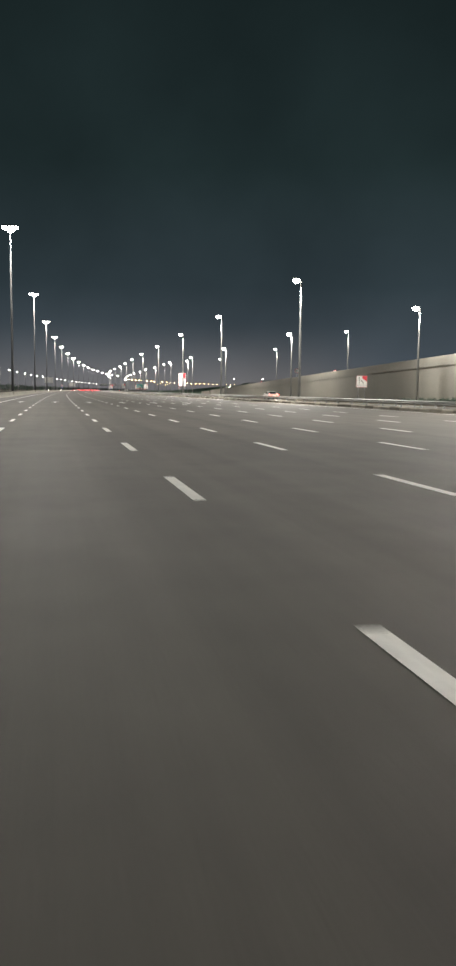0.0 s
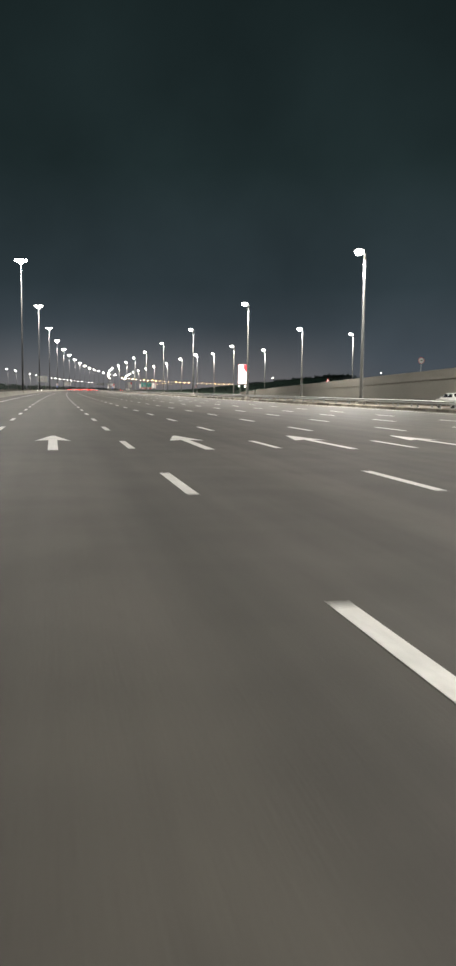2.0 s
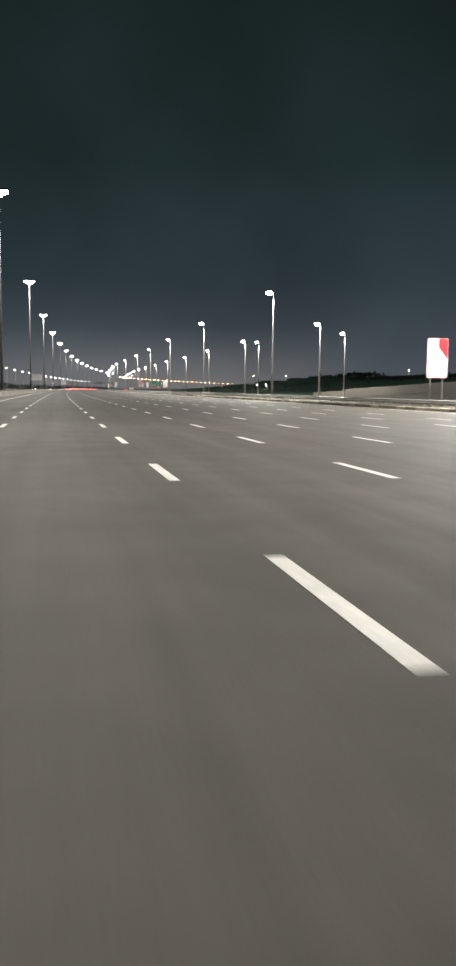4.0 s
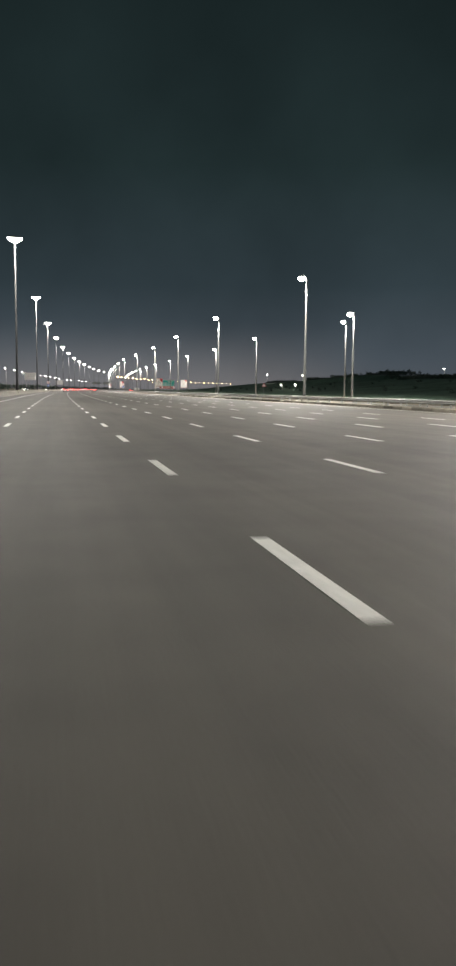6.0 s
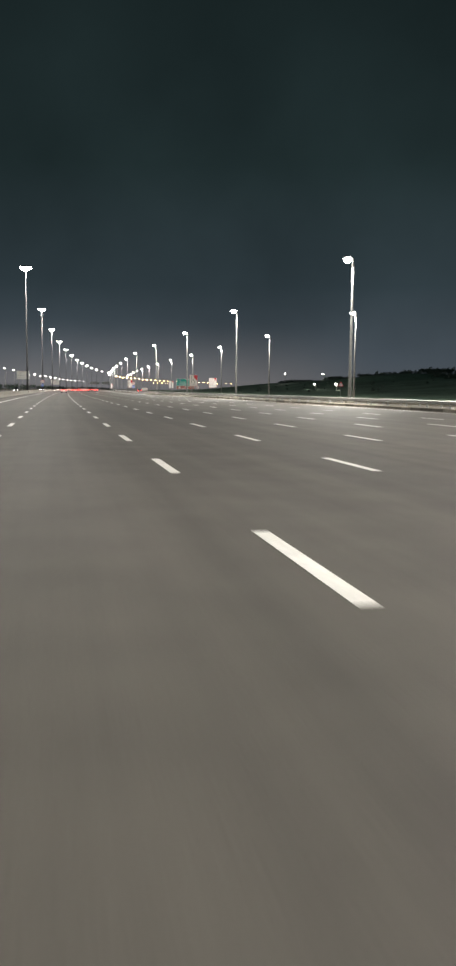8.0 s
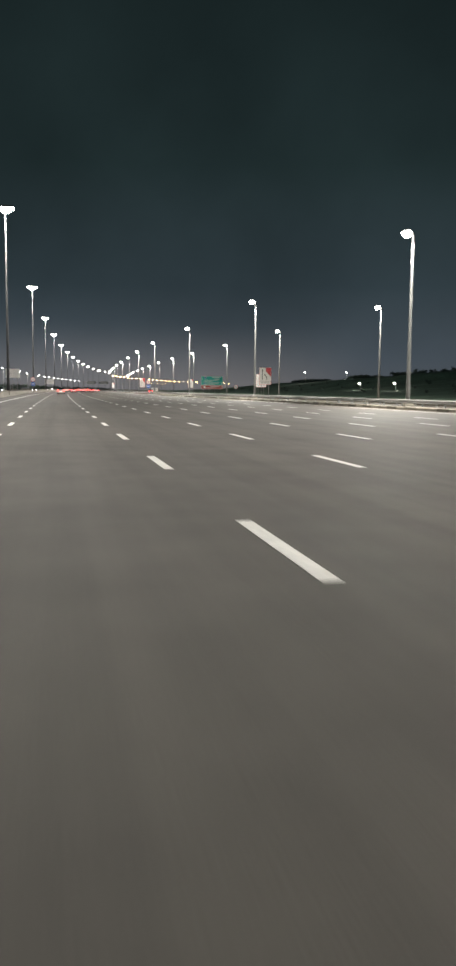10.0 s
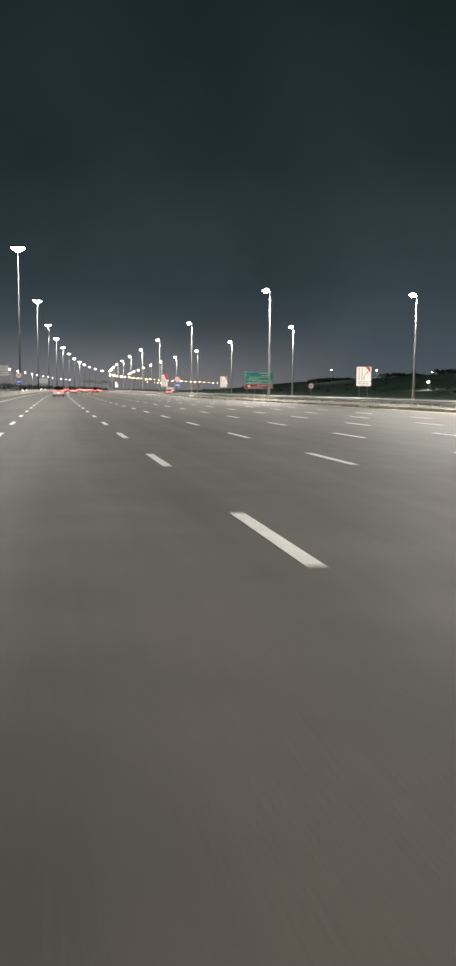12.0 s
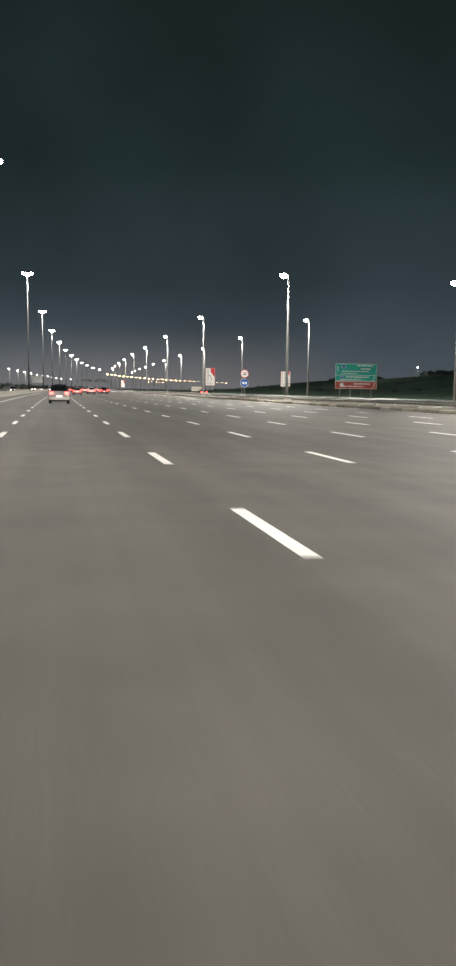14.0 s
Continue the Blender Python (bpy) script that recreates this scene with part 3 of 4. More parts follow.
def merge_sign(s, u, w, h, z0, label):
    """A white lane sign with a red field in its upper right corner, two arrows and a caption."""
    t = thing("lane_sign", spot_at(s, u), label, "road sign", "lane closure signs")
    posts(t, (-0.3 * w, 0.3 * w), z0 + 0.9 * h)
    p = plate(t, w, h, z0, SIGN_WHITE)
    hw, top = w / 2, z0 + h
    for e in (bar(0, top - 0.03, w - 0.1, 0.035), bar(0, z0 + 0.03, w - 0.1, 0.035), bar(-hw + 0.03, z0 + h / 2, 0.035, h - 0.1), bar(hw - 0.03, z0 + h / 2, 0.035, h - 0.1)):
        art("border", e, SIGN_RED, p)
    art("red_field", [(0.04 * w, top - 0.06), (0.04 * w, top - 0.22 * h), (hw - 0.06, top - 0.52 * h), (hw - 0.06, top - 0.06)], SIGN_RED, p, -0.019)
    art("arrow", arrow_up(-0.24 * w, z0 + 0.28 * h, top - 0.1 * h, 0.045 * w), SIGN_BLACK, p)
    art("arrow", bent_arrow(0.12 * w, z0 + 0.28 * h, -0.08 * w, z0 + 0.62 * h, 0.045 * w), SIGN_BLACK, p)
    art("divider", bar(0, z0 + 0.2 * h, 0.94 * w, 0.03), SIGN_BLACK, p)
    for k in range(3):
        art("caption", bar((-0.26 + 0.26 * k) * w, z0 + 0.11 * h, 0.2 * w, 0.04 * h), SIGN_BACK, p)
    return t


def diverge_sign(s, u, w, h, z0, label):
    """A white lane sign with two straight arrows and one that leaves to the right."""
    t = thing("lane_sign", spot_at(s, u), label, "road sign", "exit lane signs")
    posts(t, (-0.27 * w, 0.27 * w), z0 + 0.9 * h)
    p = plate(t, w, h, z0, SIGN_WHITE)
    top = z0 + h
    for e in (bar(0, top - 0.03, w - 0.1, 0.04), bar(0, z0 + 0.03, w - 0.1, 0.04), bar(-w / 2 + 0.03, z0 + h / 2, 0.04, h - 0.1), bar(w / 2 - 0.03, z0 + h / 2, 0.04, h - 0.1)):
        art("border", e, SIGN_RED, p)
    for x in (-0.32, -0.12):
        art("arrow", arrow_up(x * w, z0 + 0.3 * h, top - 0.08 * h, 0.03 * w), SIGN_FADED, p)
    art("arrow", bent_arrow(0.02 * w, z0 + 0.3 * h, 0.3 * w, top - 0.22 * h, 0.035 * w), SIGN_FADED, p)
    art("red_field", [(0.12 * w, top - 0.07), (0.42 * w, top - 0.07), (0.42 * w, top - 0.3 * h)], SIGN_RED, p, -0.019)
    art("divider", bar(0, z0 + 0.22 * h, 0.9 * w, 0.05), SIGN_BLACK, p)
    for k in range(3):
        art("caption", bar((-0.26 + 0.26 * k) * w, z0 + 0.12 * h, 0.2 * w, 0.045 * h), SIGN_BACK, p)
    return t


def speed_signs(s, u, z_red, r, label):
    """Two round plates on one post: a red-ringed limit above, a blue minimum below."""
    t = thing("speed_sign", spot_at(s, u), label, "road sign", "speed signs")
    posts(t, (0.0,), z_red + 0.6 * r, 0.06)
    red = part("red_plate", slab(disc(r, 0, z_red), -0.012, 0.02), SIGN_RED, t)
    art("white_disc", disc(0.84 * r, 0, z_red), SIGN_WHITE, red)
    for dz in (0.22, -0.2):
        art("numeral_bar", bar(0, z_red + dz * r, 0.8 * r, 0.22 * r), SIGN_RED if dz > 0 else SIGN_BLACK, red, -0.023)
    zb = z_red - 2.12 * r
    blue = part("blue_plate", slab(disc(r, 0, zb), -0.012, 0.02), SIGN_WHITE, t)
    art("blue_disc", disc(0.93 * r, 0, zb), SIGN_BLUE, blue)
    for dx in (-0.3, 0.3):
        art("numeral_bar", rounded(0.5 * r, 0.5 * r, 0.14 * r, dx * r, zb), SIGN_WHITE, blue, -0.023)
    return t


def round_sign(s, u, z, r, label, base=0.0):
    t = thing("speed_sign", spot_at(s, u, base), label, "road sign")
    posts(t, (0.0,), z + 0.6 * r, 0.05)
    red = part("red_plate", slab(disc(r, 0, z), -0.012, 0.02), SIGN_RED, t)
    art("white_disc", disc(0.86 * r, 0, z), SIGN_WHITE, red)
    art("numeral_bar", bar(0, z, 0.7 * r, 0.26 * r), SIGN_BLACK, red, -0.023)
    return t


def triangle_sign(s, u, base, z, r, label):
    t = thing("warning_sign", spot_at(s, u, base), label, "road sign")
    posts(t, (0.0,), z - base + 0.3 * r, 0.05)
    tri = lambda q: [(q * r * math.cos(radians(a)), z - base + q * r * math.sin(radians(a))) for a in (90, 210, 330)]
    red = part("red_triangle", slab(tri(1.0), -0.012, 0.02), SIGN_RED, t)
    art("white_triangle", tri(0.68), SIGN_WHITE, red)
    art("symbol_bar", bar(0, z - base - 0.05 * r, 0.12 * r, 0.45 * r), SIGN_BLACK, red, -0.023)
    return t


def direction_sign(s, u, w, z0, z1, split, label):
    """A wide green board over a brown one, with lines of lettering too small to read."""
    t = thing("direction_sign", spot_at(s, u), label, "road sign")
    posts(t, (-0.38 * w, -0.13 * w, 0.13 * w, 0.38 * w), z1 - 0.3, 0.08)
    green = plate(t, w, z1 - split - 0.03, split + 0.03, SIGN_GREEN, "green_panel")
    brown = plate(t, w, split - z0, z0, SIGN_BROWN, "brown_panel")
    for p, a, b in ((green, split + 0.03, z1), (brown, z0, split)):
        for e in (bar(0, b - 0.06, w - 0.16, 0.06), bar(0, a + 0.06, w - 0.16, 0.06), bar(-w / 2 + 0.08, (a + b) / 2, 0.06, b - a - 0.12), bar(w / 2 - 0.08, (a + b) / 2, 0.06, b - a - 0.12)):
            art("border", e, SIGN_WHITE, p)
    hgt = z1 - split
    art("divider", bar(0, split + 0.34 * hgt, w - 0.2, 0.06), SIGN_WHITE, green)
    art("shield", rounded(0.62, 0.62, 0.1, -0.3 * w, split + 0.84 * hgt), SIGN_WHITE, green)
    art("shield_field", rounded(0.5, 0.5, 0.08, -0.3 * w, split + 0.84 * hgt), SIGN_BLUE, green, -0.023)
    art("shield", rounded(0.5, 0.5, 0.1, -0.34 * w, split + 0.19 * hgt), SIGN_WHITE, green)
    art("shield_field", rounded(0.4, 0.4, 0.08, -0.34 * w, split + 0.19 * hgt), SIGN_BLUE, green, -0.023)
    rng = random.Random(5)
    rows = ((green, split + 0.88 * hgt, 0.02, 0.40, 0.20), (green, split + 0.70 * hgt, 0.10, 0.34, 0.17), (green, split + 0.56 * hgt, -0.34, 0.30, 0.13), (green, split + 0.43 * hgt, -0.36, 0.02, 0.11),
            (green, split + 0.24 * hgt, -0.24, 0.34, 0.17), (green, split + 0.10 * hgt, -0.36, 0.12, 0.11), (brown, z0 + 0.68 * (split - z0), -0.05, 0.34, 0.17), (brown, z0 + 0.34 * (split - z0), -0.32, 0.18, 0.13))
    for p, z, a, b, h in rows:
        x = a * w
        while x < b * w:
            q = rng.uniform(0.35, 0.85)
            q = min(q, b * w - x)
            if q > 0.12:
                art("lettering", bar(x + q / 2, z + rng.uniform(-0.02, 0.02), q, h), SIGN_WHITE, p)
            x += q + 0.13
    art("symbol", bar(-0.34 * w, (z0 + split) / 2, 0.62, 0.62), SIGN_WHITE, brown, -0.022)
    art("arrow", bent_arrow(0.42 * w, z0 + 0.2, 0.46 * w, split - 0.2, 0.1), SIGN_WHITE, brown)
    art("arrow", bent_arrow(0.42 * w, split + 0.12, 0.46 * w, split + 0.3 * hgt, 0.1), SIGN_WHITE, green)
    art("arrow", arrow_up(-0.44 * w, split + 0.55 * hgt, split + 0.82 * hgt, 0.09), SIGN_WHITE, green)
    return t


merge_sign(203.2, 29.5, 1.75, 3.1, 2.52, "tall white lane sign with red corner behind the guardrail")
merge_sign(120.0, 45.1, 1.7, 1.75, 2.2, "small white lane sign with red corner before the ramp wall")
merge_sign(477.6, 30.4, 1.85, 2.55, 2.33, "white lane sign with red corner and bent arrow")
merge_sign(652.0, 27.5, 1.75, 3.2, 2.2, "tall white lane sign with red corner near the street lamp")
merge_sign(900.0, 26.3, 1.75, 3.2, 2.2, "distant white lane sign with red corner")
diverge_sign(554.8, 48.05, 2.5, 3.1, 2.3, "white exit lane sign with dark red arrows on the verge")
diverge_sign(673.4, 47.6, 2.1, 3.25, 2.25, "white exit lane sign with dark red arrows beside a lamp post")
direction_sign(633.7, 49.25, 7.4, 1.82, 6.07, 3.1, "wide green and brown direction board with white lettering")
speed_signs(617.7, 26.5, 3.77, 0.62, "round red limit plate above a round blue minimum plate")
speed_signs(606.0, -8.05, 4.0, 0.62, "pair of round speed plates on the median")
round_sign(193.8, 55.7, 6.4 - ramp_level(193.8), 0.5, "round red-ringed speed plate beside the ramp's roadway", ramp_level(193.8))
round_sign(204.2, 68.6, 6.5 - ramp_level(204.2), 0.52, "round red-ringed speed plate at the ramp's far edge", ramp_level(204.2))
round_sign(579.2, 46.7, 2.4, 0.55, "small round red-ringed speed plate on the verge")
triangle_sign(264.8, 63.5, ramp_level(264.8), 3.9, 0.8, "red and white warning triangle on the ramp")
triangle_sign(458.3, 59.7, 0.0, 2.95, 0.75, "red and white warning triangle on the verge")


def board_gantry(s, u, w, z0, z1, label):
    t = thing("gantry_board", spot_at(s, u), label, "road sign")
    posts(t, (-0.35 * w, 0.35 * w), z1, 0.22)
    mid = z0 + 0.4 * (z1 - z0)
    a = part("upper_panel", slab(rounded(w, z1 - mid - 0.15, 0.1, 0, (z1 + mid + 0.15) / 2), -0.15, -0.1), SIGN_WHITE, t)
    b = part("lower_panel", slab(rounded(w, mid - z0, 0.1, 0, (mid + z0) / 2), -0.15, -0.1), SIGN_WHITE, t)
    for k in range(3):
        art("rib", bar(0, mid + 0.6 + k * 0.28 * (z1 - mid), w * 0.96, 0.12), SIGN_BACK, a, -0.158)
    art("rib", bar(0, (mid + z0) / 2, w * 0.9, 0.16), SIGN_BACK, b, -0.158)
    return t


def low_board(s, u, w, z0, z1, label):
    t = thing("low_board", spot_at(s, u), label, "road sign")
    posts(t, (-0.4 * w, 0.4 * w), z1 - 0.1)
    p = plate(t, w, z1 - z0, z0, SIGN_WHITE)
    for k in range(4):
        art("caption", bar((-0.33 + 0.22 * k) * w, (z0 + z1) / 2, 0.16 * w, 0.25), SIGN_BACK, p)


low_board(760.0, 41.5, 3.2, 0.9, 2.3, "low white board on short posts beside the slip road")
board_gantry(905.0, -37.0, 8.6, 8.0, 13.6, "pale board on two posts beyond the oncoming carriageway")
board_gantry(1250.0, -36.0, 9.0, 6.0, 11.0, "distant pale board beyond the oncoming carriageway")

def overhead_gantry(s, u0, u1, label):
    """A steel portal over the carriageway with two boards."""
    t = thing("overhead_gantry", spot_at(s, (u0 + u1) / 2), label, "sign gantry")
    h = (u1 - u0) / 2
    for x in (-h, h):
        part("column", box(x - 0.35, x + 0.35, -0.35, 0.35, 0, 10.2, 0.05), STEEL, t)
    for z in (8.3, 10.0):
        part("beam", box(-h + 0.35, h - 0.35, -0.2, 0.2, z - 0.18, z + 0.18), STEEL, t)
    n = 12
    for k in range(n):
        x0, x1 = -h + 0.5 + k * (2 * h - 1) / n, -h + 0.5 + (k + 1) * (2 * h - 1) / n
        part("brace", tube([(x0, 0, 8.45 if k % 2 else 9.85), (x1, 0, 9.85 if k % 2 else 8.45)], [0.08, 0.08], 6), STEEL, t)
    for x in (-0.45 * h, 0.4 * h):
        p = part("board", slab(rounded(0.62 * h, 3.4, 0.1, x, 9.2), -0.34, -0.22), SIGN_BACK, t, "pale grey board")
        art("border", bar(x, 10.75, 0.6 * h, 0.1), SIGN_WHITE, p, -0.346)
        art("border", bar(x, 7.65, 0.6 * h, 0.1), SIGN_WHITE, p, -0.346)
        for k in range(3):
            art("lettering", bar(x - 0.02 * h, 8.4 + 0.75 * k, 0.42 * h, 0.3), SIGN_WHITE, p, -0.346)
    return t


overhead_gantry(1400.0, -7.9, 27.5, "distant steel sign gantry across the motorway")

# ---- vehicles ----


def loft(profile, w, inset, bm=None):
    """A body from its side outline (y, z), with the width drawn in by inset(z) on each side."""
    bm = bm or bmesh.new()
    left = [bm.verts.new((-(w / 2 - inset(z)), y, z)) for y, z in profile]
    right = [bm.verts.new((w / 2 - inset(z), y, z)) for y, z in profile]
    n = len(profile)
    bm.faces.new(left)
    bm.faces.new(right[::-1])
    for i in range(n):
        bm.faces.new((left[i], right[i], right[(i + 1) % n], left[(i + 1) % n]))
    return bm


def wheel(t, x, y, r):
    side = 1 if x > 0 else -1
    a = part("wheel", tube([(x - side * 0.2, y, r), (x - side * 0.16, y, r), (x + side * 0.0, y, r), (x + side * 0.03, y, r)], [r * 0.94, r, r, r * 0.93], 20), TYRE, t)
    part("rim", tube([(x + side * 0.02, y, r), (x + side * 0.036, y, r)], [r * 0.64, r * 0.6], 16), RIM, a)


def vehicle(kind, paint, lights, label, group=""):
    """A saloon, an estate car or a pick-up, its nose along y; lights says whether rear or front lamps burn."""
    t = thing("car" if kind != "pickup" else "pickup_truck", Matrix(), label, "car" if kind != "pickup" else "pickup truck", group)
    if kind == "saloon":
        L, W, H, belt, r = 4.7, 1.82, 1.45, 0.92, 0.33
        body = [(-2.35, 0.45), (-2.33, 0.85), (-2.2, 1.0), (-1.55, 1.02), (0.95, 0.95), (2.0, 0.82), (2.32, 0.65), (2.35, 0.4), (2.2, 0.25), (-2.2, 0.25)]
        cab = [(-1.75, 1.0), (-1.0, 1.42), (-0.2, 1.45), (0.25, 1.41), (1.15, 0.94)]
    elif kind == "estate":
        L, W, H, belt, r = 4.8, 1.92, 1.75, 1.1, 0.37
        body = [(-2.4, 0.5), (-2.42, 0.9), (-2.34, 1.12), (1.0, 1.1), (2.15, 0.98), (2.38, 0.75), (2.4, 0.45), (2.25, 0.3), (-2.25, 0.3)]
        cab = [(-2.3, 1.1), (-2.0, 1.68), (-1.6, 1.75), (0.1, 1.74), (1.1, 1.09)]
    else:
        L, W, H, belt, r = 5.3, 1.9, 1.8, 1.12, 0.39
        body = [(-2.65, 0.52), (-2.66, 1.1), (-2.6, 1.14), (1.2, 1.14), (2.4, 1.02), (2.62, 0.8), (2.65, 0.45), (2.5, 0.34), (-2.5, 0.34)]
        cab = [(-0.95, 1.12), (-0.75, 1.74), (-0.45, 1.8), (0.5, 1.79), (1.35, 1.12)]
    ins = lambda z: 0.05 + 0.1 * max(0.0, 0.45 - z) + 0.05 * max(0.0, z - 0.8)
    bm = loft(body, W, ins)
    bmesh.ops.bevel(bm, geom=bm.edges[:], offset=0.04, segments=2, affect="EDGES")
    b = part("body", bm, paint, t)
    cin = lambda z: 0.09 + 0.32 * max(0.0, z - belt)
    bm = loft(cab, W, cin)
    bmesh.ops.bevel(bm, geom=bm.edges[:], offset=0.03, segments=2, affect="EDGES")
    c = part("cabin", bm, PAINT_DARK if kind == "pickup" else paint, t)
    zc, zt = belt + 0.1, H - 0.1
    # side windows
    for side in (-1, 1):
        for y0, y1 in ((cab[0][0] + 0.45, -0.42 if kind != "pickup" else 0.15), (-0.36 if kind != "pickup" else 0.2, cab[-1][0] - 0.62)):
            if y1 - y0 < 0.2:
                continue
            bm = bmesh.new()
            v = [bm.verts.new((side * (W / 2 - cin(z) + 0.012), y, z)) for y, z in ((y0, zc), (y1 + 0.12, zc), (y1 - 0.1, zt), (y0 + 0.14, zt))]
            f = bm.faces.new(v)
            ext = bmesh.ops.extrude_face_region(bm, geom=[f])
            bmesh.ops.translate(bm, vec=(-side * 0.02, 0, 0), verts=[q for q in ext["geom"] if isinstance(q, bmesh.types.BMVert)])
            part("side_window", bm, GLASS_DARK, c)
    # rear window and windscreen lie just outside the cabin's slopes
    for name, (ya, za), (yb, zb), out in (("rear_window", cab[0], cab[1], -1), ("windscreen", cab[-1], cab[-2], 1)):
        bm = bmesh.new()
        a = Vector((0, ya, za)).lerp(Vector((0, yb, zb)), 0.12)
        d = Vector((0, ya, za)).lerp(Vector((0, yb, zb)), 0.9)
        nrm = Vector((0, out * abs(zb - za), abs(yb - ya))).normalized() * 0.012
        wa, wd = W / 2 - cin(a.z) - 0.09, W / 2 - cin(d.z) - 0.07
        v = [bm.verts.new(Vector((x, p.y, p.z)) + nrm) for x, p in ((-wa, a), (wa, a), (wd, d), (-wd, d))]
        f = bm.faces.new(v)
        ext = bmesh.ops.extrude_face_region(bm, geom=[f])
        bmesh.ops.translate(bm, vec=-nrm * 1.6, verts=[q for q in ext["geom"] if isinstance(q, bmesh.types.BMVert)])
        part(name, bm, GLASS_DARK, c)
    rear, nose = body[0][0], -body[0][0]
    part("rear_bumper", box(-W / 2 + 0.03, W / 2 - 0.03, rear - 0.07, rear + 0.12, 0.36, 0.6, 0.04), TRIM if kind != "pickup" else PAINT_WHITE, t)
    part("front_bumper", box(-W / 2 + 0.05, W / 2 - 0.05, nose - 0.14, nose + 0.05, 0.3, 0.52, 0.04), TRIM, t)
    part("grille", box(-0.42, 0.42, nose - 0.06, nose + 0.02, 0.54, 0.7, 0.02), TRIM, t)
    zl = 0.82 if kind == "saloon" else 0.95
    for side in (-1, 1):
        x = side * (W / 2 - 0.26)
        part("tail_light", box(x - 0.16, x + 0.16, rear - 0.03, rear + 0.08, zl - 0.11, zl + 0.11, 0.02), TAIL_GLOW if lights == "rear" else SIGN_RED, t, "red tail light")
        part("headlight", box(x - 0.17, x + 0.17, nose - 0.2, nose + 0.0, 0.6, 0.74, 0.03), HEAD_GLOW if lights == "front" else SIGN_WHITE, t, "clear headlight")
        part("mirror", box(side * (W / 2 + 0.02) - 0.1, side * (W / 2 + 0.02) + 0.1, 0.75, 0.88, belt + 0.05, belt + 0.2, 0.03), paint, t)
        wheel(t, side * (W / 2 - 0.04), nose - 0.9, r)
        wheel(t, side * (W / 2 - 0.04), rear + 0.95, r)
    # with rear lamps burning the plate glows by itself
    part("number_plate", box(-0.26, 0.26, rear - 0.085, rear - 0.06, 0.62, 0.74), PLATE_GLOW if lights == "rear" else SIGN_WHITE, t, "plain number plate")
    part("underbody", box(-W / 2 + 0.2, W / 2 - 0.2, rear + 0.2, nose - 0.2, 0.2, 0.34), TRIM, t)
    return t


vehicle("pickup", PAINT_SILVER, "rear", "silver pickup truck with glowing tail lights in the lane").matrix_world = spot_at(580.0, 0.15)
vehicle("saloon", PAINT_WHITE, "rear", "white saloon car on the slip road below the ramp").matrix_world = spot_at(146.0, 37.6)
vehicle("saloon", PAINT_DARK, "rear", "dark saloon car with red tail lights on the slip road").matrix_world = spot_at(708.0, 35.2)
ahead = [vehicle("saloon", PAINT_SILVER, "rear", "silver saloon car with red tail lights far ahead", "traffic ahead"),
         vehicle("estate", PAINT_WHITE, "rear", "white estate car with red tail lights far ahead", "traffic ahead"),
         vehicle("estate", PAINT_DARK, "rear", "dark estate car with red tail lights far ahead", "traffic ahead")]
AHEAD = [(680, 3.7), (703, 7.3), (716, 10.9), (738, 11.1), (750, 0.0), (764, 3.7), (788, 14.7), (799, 7.4), (818, 0.1), (831, 3.8), (843, 11.0), (859, 10.9), (878, 7.3), (898, 14.7), (923, 0.1), (958, 3.7), (983, 7.3), (1008, 0.1), (1038, 11.0), (1078, 3.7), (1128, 7.3), (1178, 0.0)]
oncoming = [vehicle("saloon", PAINT_WHITE, "front", "white saloon car with bright headlights on the oncoming carriageway", "oncoming traffic"),
            vehicle("estate", PAINT_DARK, "front", "dark estate car with bright headlights on the oncoming carriageway", "oncoming traffic")]
ONCOMING = [(330, -26.0), (640, -20.0), (735, -27.5), (790, -16.5), (900, -24.0), (985, -20.0), (1090, -16.5), (1180, -27.5)]
for cars, spots, turn in ((ahead, AHEAD, 0), (oncoming, ONCOMING, 180)):
    for i, (s, u) in enumerate(spots):
        if i < len(cars):
            cars[i].matrix_world = spot_at(s, u, 0, turn)
        else:
            copy_thing(cars[i % len(cars)], spot_at(s, u, 0, turn))

# ---- dark hills, scrub and tree belts ----


verts, faces = [], []
ss, us = np.arange(240, 1560, 12.0), np.arange(56, 460, 8.0)
for s in ss:
    for u in us:
        verts.append(road_point(s, u, hill_height(s, u)))
for i in range(len(ss) - 1):
    for j in range(len(us) - 1):
        a = i * len(us) + j
        faces.append((a, a + 1, a + len(us) + 1, a + len(us)))
me = bpy.data.meshes.new("hill")
me.from_pydata(verts, [], faces)
me.materials.append(SCRUB)
for f in me.polygons:
    f.use_smooth = True
setting("hill", me, "dark scrub-covered hill beyond the verge", "hill")


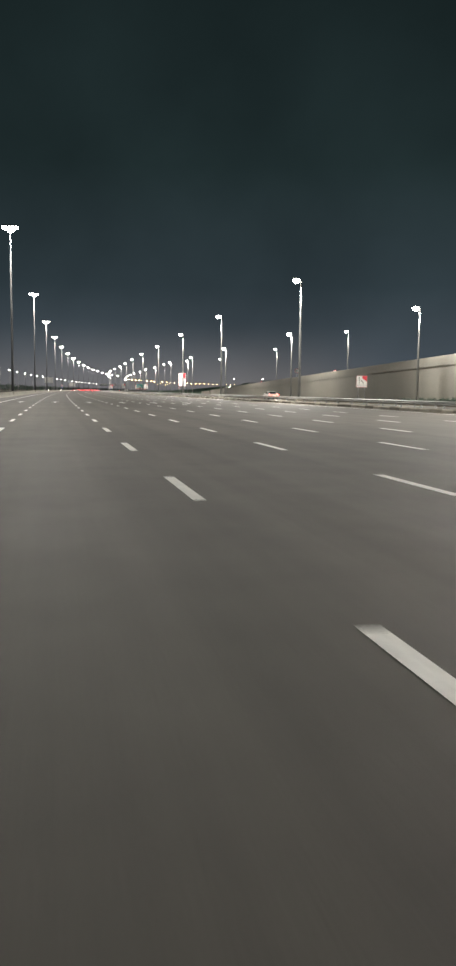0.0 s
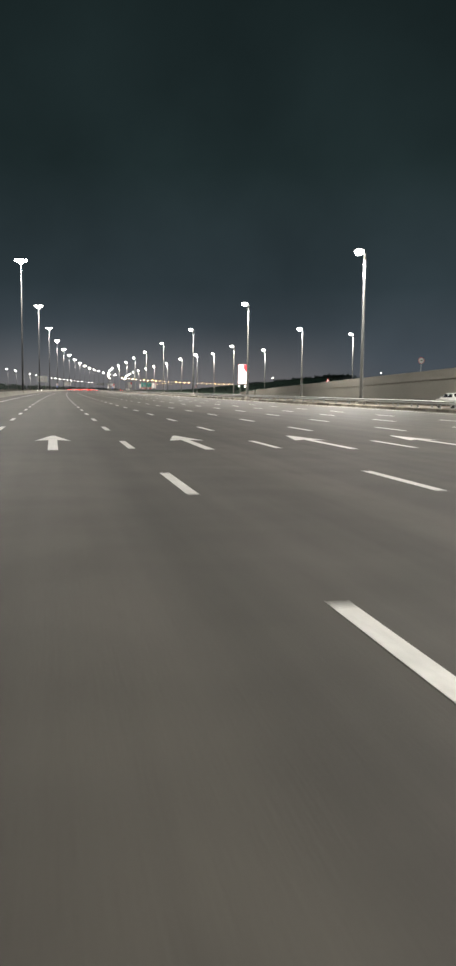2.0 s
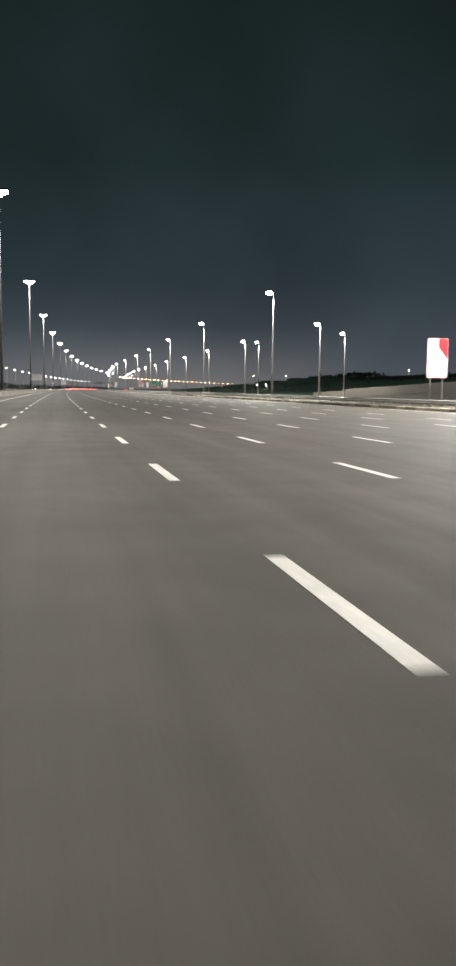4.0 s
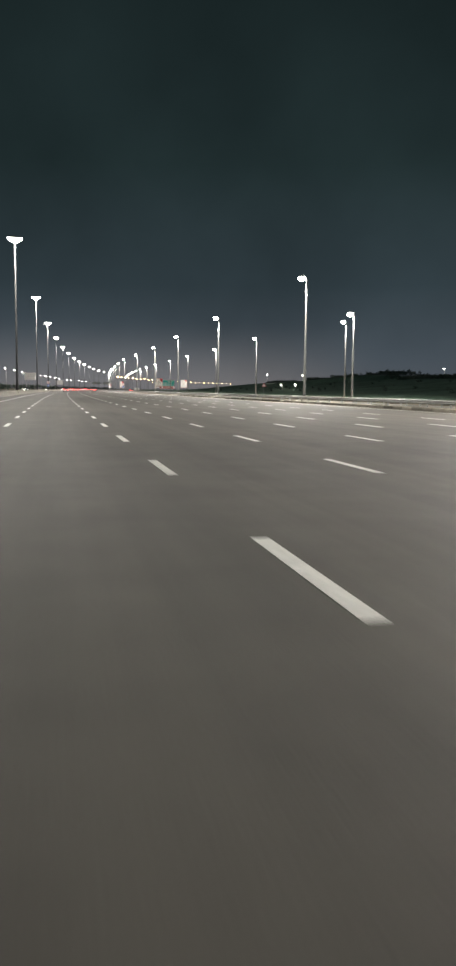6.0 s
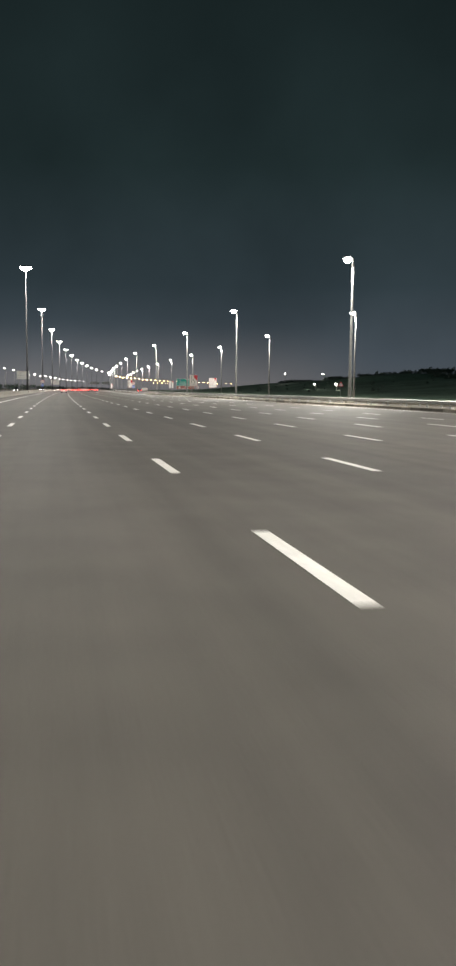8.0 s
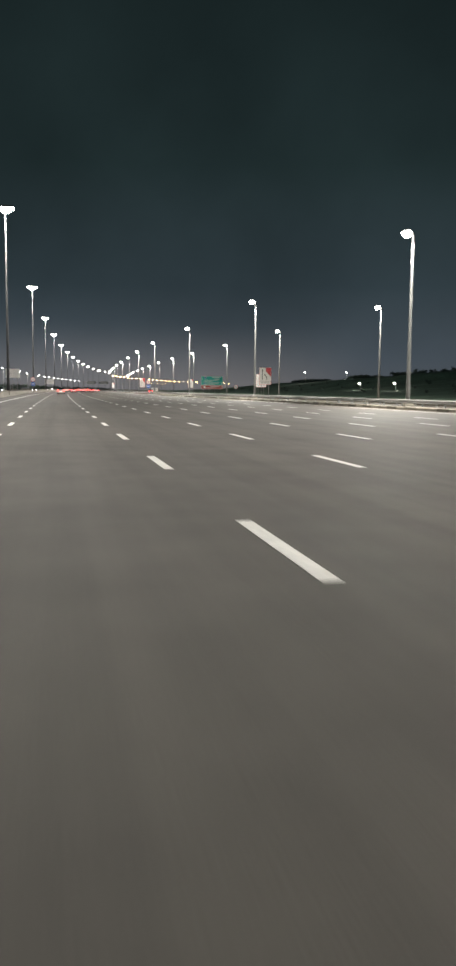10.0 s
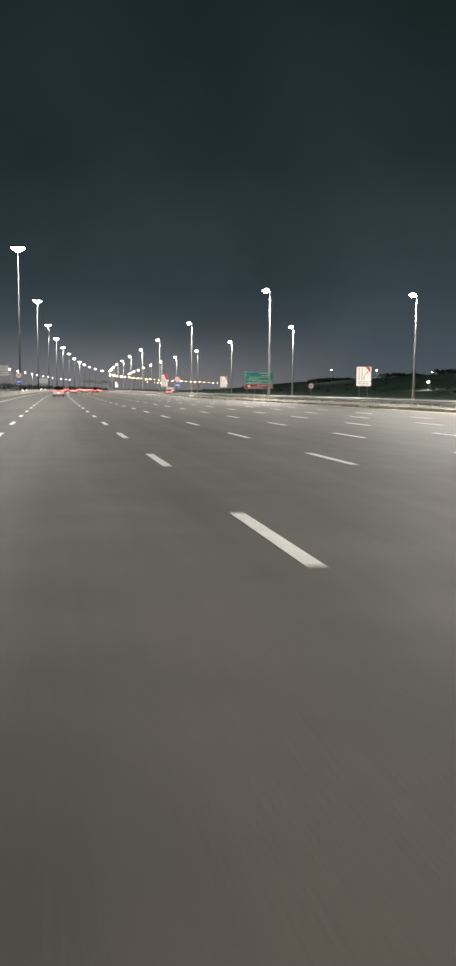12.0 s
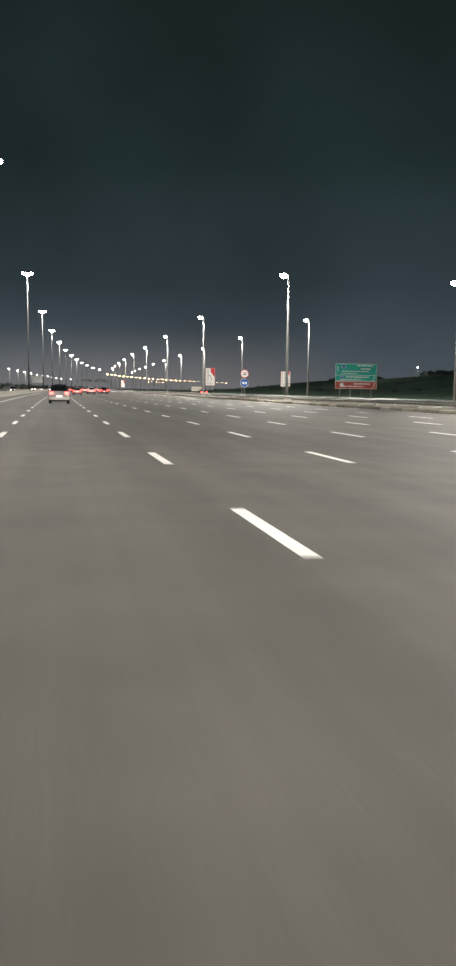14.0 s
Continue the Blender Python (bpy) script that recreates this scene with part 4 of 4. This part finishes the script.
def foliage(name, spots, size, leaves, label, category, seed):
    """Many loose clumps of small leaf blades, joined."""
    rng = np.random.default_rng(seed)
    vs, fs = [], []
    for p, k in spots:
        for _ in range(leaves):
            d = rng.normal(size=3)
            d /= np.linalg.norm(d)
            c = np.array(p) + d * size * k * rng.uniform(0.3, 1.0) * np.array((1, 1, 0.9))
            a, b = rng.normal(size=3), rng.normal(size=3)
            a, b = a / np.linalg.norm(a) * size * k * 0.30, b / np.linalg.norm(b) * size * k * 0.22
            i = len(vs)
            vs += [c - a, c + b, c + a, c - b]
            fs.append((i, i + 1, i + 2, i + 3))
    me = bpy.data.meshes.new(name)
    me.from_pydata([tuple(v) for v in vs], [], fs)
    me.materials.append(LEAVES)
    return tagged(new(name, me), label, category, kind="stuff")


rng = random.Random(11)
spots = []
for k in range(2600):
    s, u = 380 + 900 * (k + rng.random()) / 2600, rng.uniform(203, 228)
    top = skyline(s) + 0.8 * noise.noise(Vector((s / 9.0, 8.0, u / 40.0)))
    low = hill_height(s, u)
    spots.append((tuple(road_point(s, u, max(low + 0.3, low + (top - 1.2 - low) * rng.uniform(0.15, 1.0) ** 0.7))), rng.uniform(0.5, 0.9)))
for _ in range(120):
    s, u = rng.uniform(380, 1250), rng.uniform(100, 190)
    spots.append((tuple(road_point(s, u, hill_height(s, u) + 0.5)), rng.uniform(0.25, 0.6)))
foliage("hill_bushes", spots, 1.8, 44, "dark dense belt of low trees along the hill's crest", "trees", 3)
spots = []
for _ in range(420):
    s = rng.uniform(150, 2300)
    spots.append((tuple(road_point(s, rng.uniform(-75, -56), rng.uniform(1.0, 4.2))), rng.uniform(0.7, 1.3)))
foliage("tree_belt", spots, 2.2, 26, "dark belt of low trees beyond the oncoming carriageway", "trees", 4)
spots = []
for _ in range(260):
    s = 60 + 62 * rng.random()
    tall = 0.75 * (1 - 0.6 * smooth((s - 95.0) / 27.0))
    spots.append((tuple(road_point(s, rng.uniform(47.6, 49.2), rng.uniform(0.1, tall) - 0.05)), rng.uniform(0.6, 1.0)))
foliage("hedge", spots, 0.42, 40, "low dark green hedge at the foot of the ramp wall", "hedge", 6)

# ---- kerb stones along the motorway edge ----
KERB_STONE = surface("kerb_stone", (0.30, 0.275, 0.23), 0.85, 0, 0.3, 1.2, 14.0, 0.3)
kn, kl = KERB_STONE.node_tree.nodes, KERB_STONE.node_tree.links
k_info, k_span, k_mix = kn.new("ShaderNodeObjectInfo"), kn.new("ShaderNodeMapRange"), kn.new("ShaderNodeVectorMath")
k_base = kn["Principled BSDF"].inputs["Base Color"]
k_mix.operation = "SCALE"
k_span.inputs["To Min"].default_value, k_span.inputs["To Max"].default_value = 0.45, 1.45
kl.new(k_info.outputs["Random"], k_span.inputs["Value"])
kl.new(k_base.links[0].from_socket, k_mix.inputs[0])
kl.new(k_span.outputs[0], k_mix.inputs["Scale"])
kl.new(k_mix.outputs[0], k_base)
bm = slab([(0.0, -0.04), (0.0, 0.2), (0.05, 0.25), (0.26, 0.25), (0.26, -0.04)], 0.025, 1.925)
stone = mesh_of(bm, KERB_STONE, "kerb_stone")
for i in range(290):
    s = 38.0 + 1.95 * i
    lean = math.degrees(math.atan2(kerb_front(s + 1.95) - kerb_front(s), 1.95))
    ob = part("kerb_stone", stone, KERB_STONE, kerb)
    ob.matrix_world = spot_at(s, kerb_front(s), 0.0, -lean)
